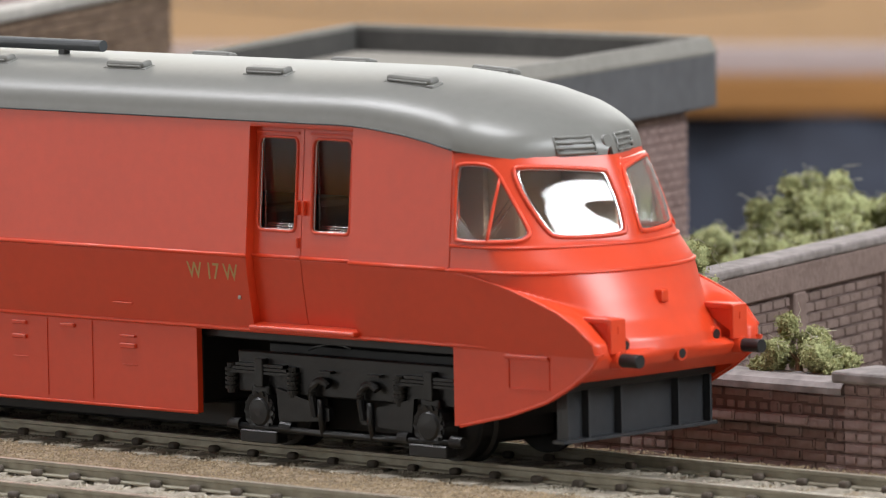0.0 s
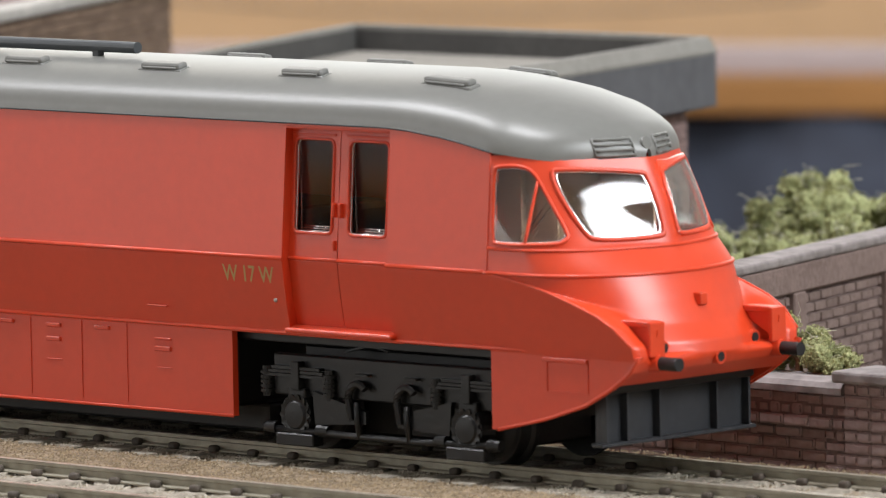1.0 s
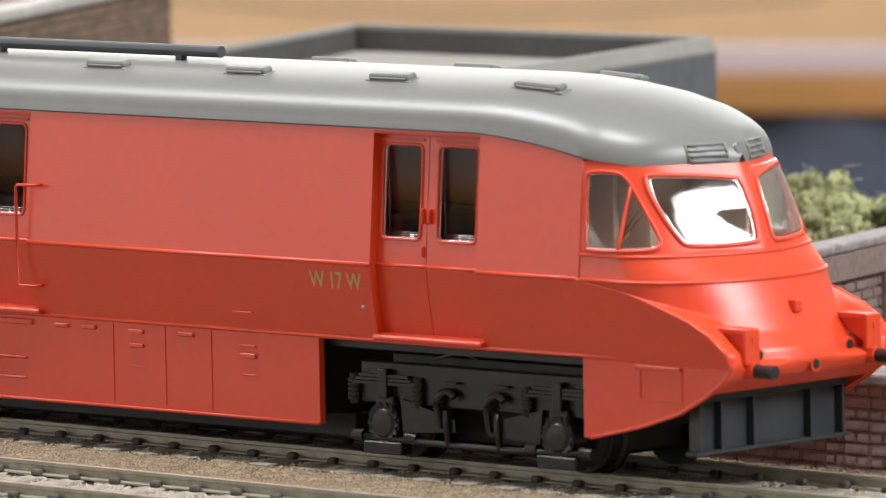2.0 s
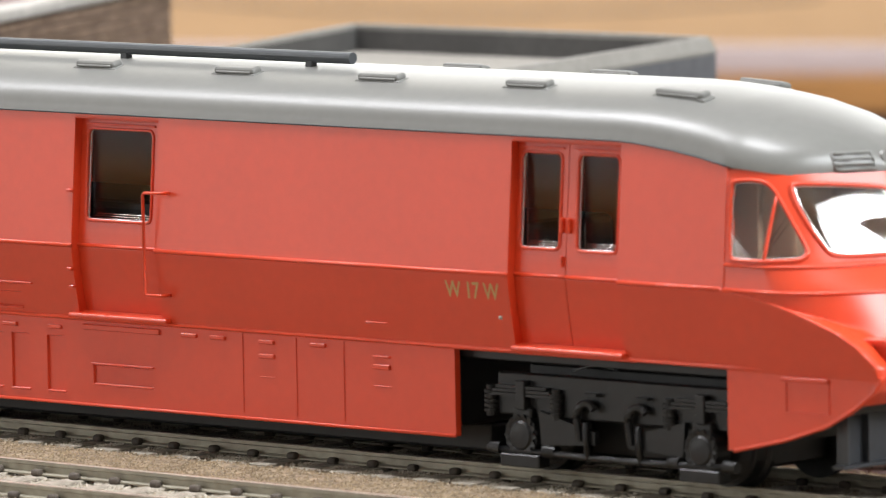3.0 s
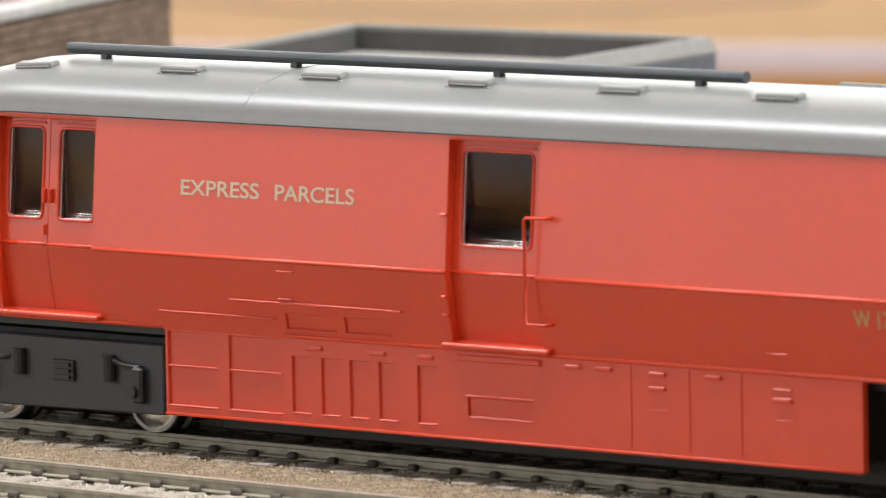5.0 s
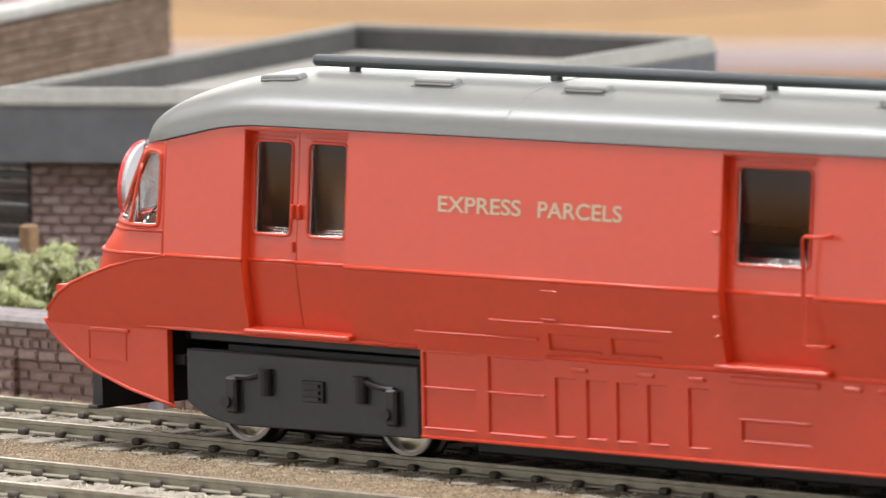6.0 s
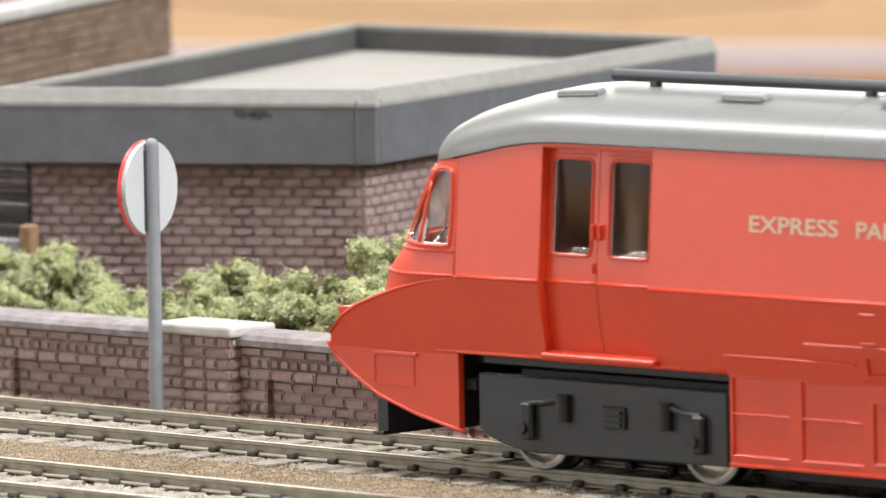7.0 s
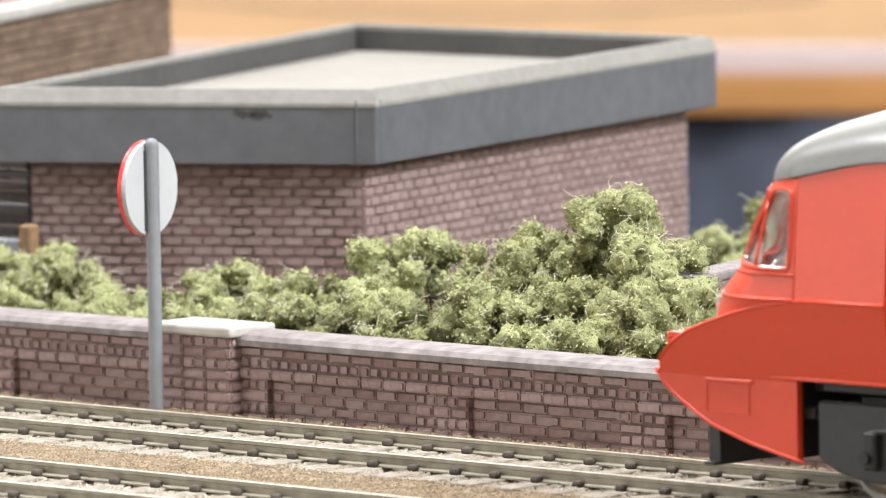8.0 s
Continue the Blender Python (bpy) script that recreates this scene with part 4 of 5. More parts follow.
def bogie_detailed(xc):
    b = empty("bogie", xc, 0, 0)
    b.parent = car
    b["label"] = "black sprung bogie with axleboxes and brake rigging"
    for s in (-1, 1):
        y = s * 12.2
        bm = bmesh.new()
        box(bm, -18.5, 18.5, y - 0.5, y + 0.5, 6.6, 11.6, 0.2, 1)
        part("side_frame", bm, FRAMEBLACK, b)
        for ax in (-14, 14):
            bm = bmesh.new()
            cyl(bm, (ax, s * 11.5, 4.4), (ax, s * 13.6, 4.4), 2.75, 2.5, seg=28)
            box(bm, ax - 1.5, ax + 1.5, min(s * 12, s * 13.5), max(s * 12, s * 13.5), 5.5, 7.6, 0.3, 2)
            box(bm, ax - 3.1, ax + 3.1, min(s * 12, s * 14.0), max(s * 12, s * 14.0), 0.7, 2.2, 0.15, 1)
            abox = part("axlebox", bm, FRAMEBLACK, b)
            # a round cover with a ring of bolt heads round its edge
            bm = bmesh.new()
            rings = []
            for r0, amp, y in ((2.3, 0.22, 13.45), (2.3, 0.22, 13.8), (1.75, 0.0, 13.7), (1.5, 0.0, 13.95), (0.5, 0.0, 14.0)):
                rings.append([bm.verts.new((ax + (r0 + amp * math.cos(14 * t)) * math.cos(t), s * y, 4.4 + (r0 + amp * math.cos(14 * t)) * math.sin(t))) for t in [math.tau * k / 84 for k in range(84)]])
            for p, q in zip(rings, rings[1:]):
                for k in range(84):
                    bm.faces.new((p[k], p[(k + 1) % 84], q[(k + 1) % 84], q[k]))
            bm.faces.new(rings[-1])
            bmesh.ops.recalc_face_normals(bm, faces=bm.faces)
            part("cover", bm, FRAMEBLACK, abox)
            for dx in (-4.0, 4.0):
                bm = bmesh.new()
                cyl(bm, (ax + dx * 0.85, s * 13.2, 2.7), (ax + dx * 1.3, s * 13.2, 2.7), 0.8, 0.65, seg=14)
                part("trunnion", bm, FRAMEBLACK, abox)
            # laminated spring and hangers over each axle
            for dx in (-5.2, 5.2):
                bm = bmesh.new()
                for k in range(5):
                    cyl(bm, (ax + dx, s * 13.0, 6.9 + 0.55 * k), (ax + dx, s * 13.0, 7.25 + 0.55 * k), 0.85, seg=14)
                cyl(bm, (ax + dx, s * 13.0, 6.4), (ax + dx, s * 13.0, 10.0), 0.6, seg=10)
                part("coil_spring", bm, FRAMEBLACK, b)
            bm = bmesh.new()
            for k in range(3):
                box(bm, ax - 5.0 + 0.5 * k, ax + 5.0 - 0.5 * k, s * 13.1 - 0.5, s * 13.1 + 0.5, 8.9 + 0.45 * k, 9.25 + 0.45 * k)
            box(bm, ax - 0.7, ax + 0.7, s * 13.1 - 0.7, s * 13.1 + 0.7, 7.4, 10.8, 0.1, 1)
            part("leaf_spring", bm, FRAMEBLACK, b)
            # equalising arm
            d = -1 if ax > 0 else 1
            vs = [(ax + d * 2.6, 7.4), (ax + d * 11.4, 5.4), (ax + d * 11.4, 3.9), (ax + d * 3.0, 3.4)]
            bm = bmesh.new()
            fr = [bm.verts.new((x, s * 12.7, z)) for x, z in vs]
            bk = [bm.verts.new((x, s * 13.4, z)) for x, z in vs]
            bm.faces.new(fr)
            bm.faces.new(bk[::-1])
            for i in range(4):
                bm.faces.new((fr[i], bk[i], bk[(i + 1) % 4], fr[(i + 1) % 4]))
            bmesh.ops.recalc_face_normals(bm, faces=bm.faces)
            part("radius_arm", bm, FRAMEBLACK, b)
        for hx in (-3.5, 4.5):
            bm = bmesh.new()
            pts = [(hx + 1.6 * math.cos(t) - 0.3, s * 13.4, 7.0 + 1.7 * math.sin(t)) for t in [math.radians(40 + 15 * k) for k in range(12)]]
            tube(bm, pts + [(hx - 1.4, s * 13.4, 4.3)], 0.5, 8)
            part("swing_link", bm, FRAMEBLACK, b)
            bm = bmesh.new()
            box(bm, hx - 0.6, hx + 1.4, s * 13.0 - 0.6, s * 13.0 + 0.6, 9.6, 9.9, 0.05, 1)
            part("bolster_plate", bm, FRAMEBLACK, b)
        bm = bmesh.new()
        tube(bm, [(-19.5, s * 13.4, 2.6), (-4, s * 13.4, 2.4), (6, s * 13.4, 2.4), (18, s * 13.4, 2.6)], 0.42, 8)
        for hx in (-3.8, 4.4):
            tube(bm, [(hx, s * 13.6, 6.5), (hx + 0.1, s * 13.7, 4.5), (hx + 0.3, s * 13.5, 2.2)], 0.4, 6)
        part("brake_rigging", bm, FRAMEBLACK, b, smooth=True)
    bm = bmesh.new()
    box(bm, -17, 17, -9, 9, 9.0, 12.5, 0.4, 1)
    box(bm, -16, 16, -6.2, 6.2, 1.6, 9.2, 0.4, 1)
    part("bolster", bm, BLACK, b)
    bm = bmesh.new()
    tube(bm, [(-8 + 0.9 * k, -11.2, 12.0 + 0.9 * math.sin(k * 0.32)) for k in range(9)], 0.18, 6)
    part("pickup_wire", bm, PIPE, b, "thin grey wire", smooth=True)
    for ax in (-14, 14):
        AXLES.append((wheelset(car, xc + ax, BLACK, BLACK), xc + ax))


def bogie_plain(xc):
    b = empty("bogie", xc, 0, 0)
    b.parent = car
    b["label"] = "plain dark grey bogie frame over bright wheels"
    for s in (-1, 1):
        y = s * 13.0
        out = [(-19.2, 11.9), (19.6, 11.9), (19.6, 3.3), (-11.0, 3.0), (-13.6, 3.4), (-16.4, 4.0), (-19.2, 5.4)]
        bm = bmesh.new()
        fr = [bm.verts.new((x, y - 0.7, z)) for x, z in out]
        bk = [bm.verts.new((x, y + 0.7, z)) for x, z in out]
        bm.faces.new(fr)
        bm.faces.new(bk[::-1])
        for i in range(len(out)):
            bm.faces.new((fr[i], bk[i], bk[(i + 1) % len(out)], fr[(i + 1) % len(out)]))
        bmesh.ops.recalc_face_normals(bm, faces=bm.faces)
        bmesh.ops.bevel(bm, geom=list(bm.edges), offset=0.2, segments=1, affect="EDGES")
        part("side_frame", bm, GREYBLACK, b)
        for ax in (-13.2, 13.4):
            bm = bmesh.new()
            ax += 2.4
            box(bm, ax - 1.0, ax + 0.8, s * 14.0 - 0.7, s * 14.0 + 0.7, 4.6, 9.0, 0.3, 1)
            cyl(bm, (ax - 0.6, s * 13.5, 6.0), (ax - 0.6, s * 15.1, 6.0), 0.75, seg=12)
            part("axlebox", bm, BLACK, b)
            d = 1 if ax < 0 else -1
            bm = bmesh.new()
            tube(bm, [(ax, s * 14.0, 8.9), (ax + d * 2.5, s * 14.0, 9.0), (ax + d * 5.0, s * 14.0, 9.6)], 0.35, 6)
            cyl(bm, (ax + d * 5.4, s * 14.0, 7.0), (ax + d * 5.4, s * 14.0, 10.2), 0.95, seg=12)
            part("damper", bm, BLACK, b)
        bm = bmesh.new()
        box(bm, 0.6, 4.2, s * 13.8 - 0.3, s * 13.8 + 0.3, 6.6, 9.2, 0.1, 1)
        for k in range(3):
            box(bm, 1.1, 3.7, s * 14.1 - 0.3, s * 14.1 + 0.3, 6.9 + 0.75 * k, 7.3 + 0.75 * k)
        part("bolster_spring", bm, BLACK, b)
    bm = bmesh.new()
    box(bm, -17, 17, -9, 9, 9.0, 12.5, 0.4, 1)
    box(bm, -16, 16, -6.2, 6.2, 1.6, 9.2, 0.4, 1)
    part("bolster", bm, BLACK, b)
    for ax in (-13.2, 13.4):
        AXLES.append((wheelset(car, xc + ax, TYRE, POLISH), xc + ax))


bogie_detailed(79.4)
bogie_plain(-76.0)
boxpart("underframe", (-54, 54, -12, 12, 4.5, 13.0), BLACK, car, 0.5)
for e in (-1, 1):
    boxpart("end_plate", (*sorted((e * 98.6, e * 99.2)), -13.0, 13.0, 5.2, 13.9), BLACK, car)
for ob in [o for c in car.children if c.name.split(".")[0] not in ("bogie", "wheelset") for o in (c, *c.children)]:
    # the two ends sit a little off the middle of the car
    if ob.data:
        for v in ob.data.vertices:
            v.co.x += (1.4 if v.co.x > 0 else 0.6) * MM * smooth01((abs(v.co.x) / MM - 86) / 8)
# black block added to hide the lit far rail and darken the underside
boxpart("keel", (-54, 54, -6.5, 6.5, 1.0, 4.4), BLACK, car, 0.4)
boxpart("underframe", (-98, 98, -11.0, 11.0, 12.6, 13.6), BLACK, car, 0.2)

# ---- the brick wall beside the line ----
WY, GZ = 25.0, -3.2
ROWH = 1.4


def brick_mesh(w, h, d, r=0.24):
    bm = bmesh.new()
    box(bm, -w / 2, w / 2, -d, 0, -h / 2, h / 2)
    es = [e for e in bm.edges if abs(e.verts[0].co.y - e.verts[1].co.y) > d / 2]
    bmesh.ops.bevel(bm, geom=es, offset=0.2, segments=1, affect="EDGES")
    es = [e for e in bm.edges if all(v.co.y < -d + 0.001 for v in e.verts)]
    bmesh.ops.bevel(bm, geom=es, offset=r, segments=2, affect="EDGES")
    bmesh.ops.scale(bm, vec=(MM, MM, MM), verts=bm.verts)
    me = bpy.data.meshes.new("brick")
    bm.to_mesh(me)
    bm.free()
    me.materials.append(BRICK)
    return me


MESHES = {}


def brick(parent, x, y, z, w, h=1.25, d=0.5, rz=0.0):
    key = (round(w, 1), round(h, 1), round(d, 1))
    if key not in MESHES:
        MESHES[key] = brick_mesh(*key)
    b = new("brick", MESHES[key])
    b.parent = parent
    b.location, b.rotation_euler = (x * MM, y * MM, z * MM), (0, 0, rz)
    return b


rb = random.Random(11)


def course(parent, x0, x1, z, y, step, d=0.55, h=1.3, shift=False):
    """One course of bricks; a shifted one begins and ends with half a brick."""
    n = max(1, round((x1 - x0) / step))
    st = (x1 - x0) / n
    cuts = [x0 + st * k for k in range(n + 1)]
    if shift:
        cuts = [x0] + [x0 + st * (k + 0.5) for k in range(n)] + [x1]
    for a, b in zip(cuts, cuts[1:]):
        brick(parent, (a + b) / 2, y + rb.uniform(-0.07, 0.07), z + rb.uniform(-0.04, 0.04), b - a - rb.choice((0.1, 0.2)), h, d, rb.uniform(-0.015, 0.015))


def wall_run(x0, x1, panels, label):
    w = tagged(empty("brick_wall", 0, 0, 0), label, "wall", group="lineside walls")
    boxpart("core", (x0, x1, WY + 0.95, WY + 5.5, GZ, 6.6), MORTAR, w)
    boxpart("mortar_bed", (x0 + 0.1, x1 - 0.1, WY + 0.22, WY + 0.97, 2.5, 6.6), MORTAR, w)
    tops = [6.0, 4.6, 3.2]
    for r, z in enumerate(tops):
        course(w, x0, x1, z, WY + 1.0, 3.85 if r != 1 else 1.75, 1.0 if r < 2 else 1.35, shift=r == 2)
    rows = [1.8, 0.4, -1.0, -2.4]
    edges = [x0] + [v for p in panels for v in p] + [x1]
    for r, z in enumerate(rows):
        for a, b in panels:
            course(w, a + 0.2, b - 0.2, z, WY + 1.05, 3.85, 0.4, shift=r % 2 == 1)
        for a, b in zip(edges[::2], edges[1::2]):
            if b - a > 1:
                if r == 0:
                    boxpart("mortar_bed", (a + 0.1, b - 0.1, WY + 0.16, WY + 0.97, GZ, 2.52), MORTAR, w)
                course(w, a, b, z, WY + 1.0, 3.4 if r % 2 else 1.75, 1.1)
    prof = [(WY - 0.9, 6.75), (WY - 0.9, 7.5), (WY - 0.4, 8.1), (WY + 1.0, 8.5), (WY + 4.5, 8.5), (WY + 6.0, 8.1), (WY + 6.4, 7.4), (WY + 6.4, 6.75)]
    x = x0
    while x < x1 - 1:
        q = min(x + rb.uniform(19, 24), x1)
        bm = bmesh.new()
        a = [bm.verts.new((x + 0.015, y, z)) for y, z in prof]
        b = [bm.verts.new((q - 0.015, y, z)) for y, z in prof]
        bm.faces.new(a[::-1])
        bm.faces.new(b)
        for i in range(len(prof)):
            bm.faces.new((a[i], b[i], b[(i + 1) % len(prof)], a[(i + 1) % len(prof)])[::-1])
        bmesh.ops.recalc_face_normals(bm, faces=bm.faces)
        part("coping_stone", bm, STONE, w)
        x = q
    return w


wall_main = wall_run(-11.0, 90.2, [(-6.2, 19.6), (28.6, 53.8), (61.6, 86.8)], "brown brick lineside wall with recessed panels and rounded stone coping")
wall_left = wall_run(-84.0, -23.2, [(-77.5, -61.5), (-52.7, -28.2)], "brown brick lineside wall with stone coping beside the pier")


def pier(x0, x1, z1, label, cap):
    p = tagged(empty("wall_pier", 0, 0, 0), label, "pier", group="wall piers")
    yf = WY - 1.5
    boxpart("core", (x0 + 0.1, x1 + 0.17, yf - 0.17, WY + 4.5, GZ, z1), MORTAR, p)
    z, r = z1 - 0.7, 0
    while z > GZ:
        course(p, x0, x1, z, yf + 0.3, 4.0 if r % 2 else 2.0, 0.75)
        for k in range(2):
            b = brick(p, x1 - 0.3, yf + 0.9 + 2.9 * k, z, 2.6 if (r + k) % 2 else 2.2, 1.2, 0.75, math.pi / 2)
        z -= ROWH
        r += 1
    bm = bmesh.new()
    box(bm, x0 - 1.3, x1 + 1.3, yf - 1.2, WY + 5.6, z1, z1 + 1.4, 0.35, 2)
    for v in bm.verts:
        if v.co.z > z1 + 1:
            v.co.z += 0.25 * noise.noise(v.co * 0.3)
    part("cap_stone", bm, cap, p, smooth=False)
    return p


pier(-23.4, -11.3, 7.8, "brown brick wall pier with a pale stone cap", STONEW)
pier(91.4, 112.0, 8.4, "brown brick wall pier with a chipped grey cap", STONE)

# the wall that runs back from the line, and the ground behind
P0, P1 = Vector((42.3, 51.6)), Vector((14.0, 142.0))
ang = math.degrees(math.atan2(P1.y - P0.y, P1.x - P0.x))
back = tagged(empty("garden_wall", P0.x, P0.y, 0, ang), "long brick wall with stone coping, running back from the line", "wall")
LB = (P1 - P0).length
boxpart("core", (0, LB, 0.5, 3.0, GZ, 14.9), MORTAR, back)


def joined_bricks(faces_list, rng):
    """Many bricks in one mesh: each is a shallow box with a chamfered face. Rows of (origin, along, out, length, height, brick length, course)."""
    vs, fs = [], []
    for o, u, n, length, height, bl, ch in faces_list:
        o, u, n = Vector(o), Vector(u).normalized(), Vector(n).normalized()
        r = 0
        z = 0
        while z + ch <= height + 0.01:
            x = -bl / 2 if r % 2 else 0.0
            while x < length - 0.3:
                a, b = max(x, 0) + 0.12, min(x + bl, length) - 0.12
                x += bl
                if b - a < 0.4:
                    continue
                d = 0.45 + rng.uniform(-0.08, 0.08)
                z0, z1 = z + 0.1, z + ch - 0.1
                base = len(vs)
                for p, q, k in ((a, z0, 0), (b, z0, 0), (b, z1, 0), (a, z1, 0), (a + 0.12, z0 + 0.12, d), (b - 0.12, z0 + 0.12, d), (b - 0.12, z1 - 0.12, d), (a + 0.12, z1 - 0.12, d)):
                    w = o + u * p + n * k
                    vs.append((w.x, w.y, o.z + q))
                fs += [tuple(base + i for i in f) for f in ((4, 5, 6, 7), (0, 1, 5, 4), (1, 2, 6, 5), (2, 3, 7, 6), (3, 0, 4, 7))]
            z += ch
            r += 1
    return vs, fs


vs, fs = joined_bricks([((0, 0.5, GZ), (1, 0, 0), (0, -1, 0), LB, 17.8, 3.8, 1.4)], rb)
ob = tagged(raw("brickwork", vs, fs, BRICKG, back), kind="stuff")
bm = bmesh.new()
box(bm, -0.5, LB, -0.8, 3.8, 14.9, 16.2, 0.4, 2)
part("coping_stone", bm, STONE, back)
for k in range(4):
    bm = bmesh.new()
    box(bm, -0.2 + 30 * k, 3.6 + 30 * k, -0.75, 0.6, GZ, 11.2, 0.2, 1)
    part("pilaster", bm, BRICKG, back)
bm = bmesh.new()
box(bm, -0.2, LB, -0.7, 0.55, 11.2, 14.8, 0.2, 1)
part("head_band", bm, BRICKG, back)

# ---- the flat-roofed brick building ----
A, B, C, D = Vector((-97.6, 64.6)), Vector((-48.9, 89.6)), Vector((-79.1, 193.0)), Vector((-149.4, 188.8))
HT = 33.0
hut = tagged(empty("flat_roofed_building", 0, 0, GZ), "brown brick flat-roofed building with a deep grey fascia", "building")


def offset_poly(poly, d):
    out = []
    n = len(poly)
    for i in range(n):
        p, q, r = poly[i - 1], poly[i], poly[(i + 1) % n]
        u, v = (q - p).normalized(), (r - q).normalized()
        a, b = Vector((-u.y, u.x)), Vector((-v.y, v.x))
        m = (a + b).normalized()
        out.append(q + m * d / max(0.2, m.dot(a)))
    return out


def prism(name, outer, inner, z0, z1, material, parent, label="", bevel=0.0):
    """A wall standing on a polygon, with an inner edge, or a solid block where inner is None."""
    bm = bmesh.new()
    n = len(outer)
    lo = [bm.verts.new((p.x, p.y, z0)) for p in outer]
    hi = [bm.verts.new((p.x, p.y, z1)) for p in outer]
    for i in range(n):
        j = (i + 1) % n
        bm.faces.new((lo[i], lo[j], hi[j], hi[i]))
    if inner is None:
        bm.faces.new(hi)
        bm.faces.new(lo[::-1])
    else:
        li = [bm.verts.new((p.x, p.y, z0)) for p in inner]
        ti = [bm.verts.new((p.x, p.y, z1)) for p in inner]
        for i in range(n):
            j = (i + 1) % n
            bm.faces.new((li[j], li[i], ti[i], ti[j]))
            bm.faces.new((hi[i], hi[j], ti[j], ti[i]))
            bm.faces.new((lo[j], lo[i], li[i], li[j]))
    if bevel:
        bmesh.ops.bevel(bm, geom=list(bm.edges), offset=bevel, segments=2, affect="EDGES")
    return part(name, bm, material, parent, label)


poly = [A, B, C, D]
zt = HT - GZ
FH = 9.6
prism("fascia", poly, offset_poly(poly, 1.45), zt - FH, zt - 1.7, FASCIA, hut, "deep grey painted fascia board")
# the cap: a pale chamfer round the edge, then a flat top and an inner face
rings = [[(p.x, p.y, z) for p in offset_poly(poly, o)] for o, z in ((-0.12, zt - 1.9), (-0.12, zt - 1.4), (0.7, zt + 0.5), (0.85, zt + 0.6), (1.35, zt + 0.6), (1.5, zt + 0.4), (1.5, zt - 1.5), (1.2, zt - 1.9))]
nr = len(rings)
raw("parapet_cap", [v for r in rings for v in r], [(4 * i + k, 4 * i + (k + 1) % 4, 4 * ((i + 1) % nr) + (k + 1) % 4, 4 * ((i + 1) % nr) + k) for i in range(nr) for k in range(4)], PARAPET, hut, "pale weathered parapet edge")
# thin dark sheet over the cap's inner face, down to the deck
prism("parapet_lining", offset_poly(poly, 1.52), offset_poly(poly, 1.8), zt - 4.0, zt - 0.2, LINING, hut, "dark inner face of the parapet")
prism("roof_deck", offset_poly(poly, 1.4), None, zt - 4.6, zt - 3.5, CONCRETE, hut, "pale grey felt roof")
wallp = offset_poly(poly, 3.3)
prism("wall_core", offset_poly(wallp, 0.45), None, 0, zt - FH + 0.2, MORTARL, hut)
a, b, c = wallp[0], wallp[1], wallp[2]


def out_of(p, q):
    u = (q - p).normalized()
    return (u.y, -u.x, 0)


hb = zt - FH
face = offset_poly(wallp, 0.45)
vs, fs = joined_bricks([((face[1].x, face[1].y, 0), (*(face[2] - face[1]), 0), out_of(face[1], face[2]), (face[2] - face[1]).length, hb, 2.9, 1.36)], rb)
tagged(raw("brickwork", vs, fs, BRICKJ, hut), kind="stuff")
u = (face[1] - face[0])
Lf = u.length
angf = math.atan2(u.y, u.x)
nrow = int(hb / 1.36)
for r in range(nrow):
    x = -1.45 if r % 2 else 0.0
    while x < Lf - 0.3:
        p, q = max(x, 0), min(x + 2.9, Lf)
        x += 2.9
        if q - p < 0.6:
            continue
        w = face[0] + u.normalized() * (p + q) / 2
        brick(hut, w.x, w.y, 0.68 + 1.36 * r, q - p - 0.1, 1.3, 0.2, angf)
joint = bmesh.new()
d = (B - C).normalized()
for o in (Vector((B.x, B.y)) + (A - B).normalized() * 2.6, Vector((B.x, B.y)) + (C - B).normalized() * 1.6):
    cyl(joint, (o.x, o.y, zt - FH + 0.1), (o.x, o.y, zt - 1.0), 0.16, seg=8)
part("corner_joint", joint, FASCIA, hut)

un, nn = (B - A).normalized(), Vector(out_of(A, B)[:2])
bm = bmesh.new()
rq = random.Random(21)
for k in range(7):
    o = A + un * (35.2 + 0.75 * k) + nn * 0.01
    w, h, z = rq.uniform(0.5, 0.9), rq.uniform(0.3, 0.8), zt - 2.9 + rq.uniform(-0.2, 0.3)
    ring = [bm.verts.new((o.x + un.x * w * math.cos(t) + nn.x * 0.03, o.y + un.y * w * math.cos(t) + nn.y * 0.03, z + h * math.sin(t) * rq.uniform(0.6, 1.2))) for t in [math.tau * i / 10 for i in range(10)]]
    bm.faces.new(ring)
part("chipped_paint", bm, LINING, hut, "dark chipped patch in the paint")

# ---- the buff brick building behind ----
E0, E1 = Vector((-171.2, 136.0)), Vector((-209.3, 209.9))
far = tagged(empty("brick_building", 0, 0, GZ), "buff brick building with a pale coping, behind the flat roof", "building")
u = (E1 - E0).normalized()
n = Vector((u.y, -u.x))
S0 = E0 - u * 60
p4 = [S0, E1, E1 - n * 70, S0 - n * 70]
prism("wall_core", offset_poly(p4, 0.5), None, 0, 39.5, MORTAR, far)
f4 = offset_poly(p4, 0.45)
vs, fs = joined_bricks([((f4[0].x, f4[0].y, 0), (*(f4[1] - f4[0]), 0), (n.x, n.y, 0), (f4[1] - f4[0]).length, 39.5, 4.2, 1.55),
                        ((f4[1].x, f4[1].y, 0), (*(f4[2] - f4[1]), 0), out_of(f4[1], f4[2]), 68, 39.5, 4.2, 1.55)], rb)
tagged(raw("brickwork", vs, fs, BRICKB, far), kind="stuff")
prism("coping", offset_poly(p4, -1.2), offset_poly(p4, 4), 39.3, 41.0, STONEW, far, "pale stone coping", 0.3)

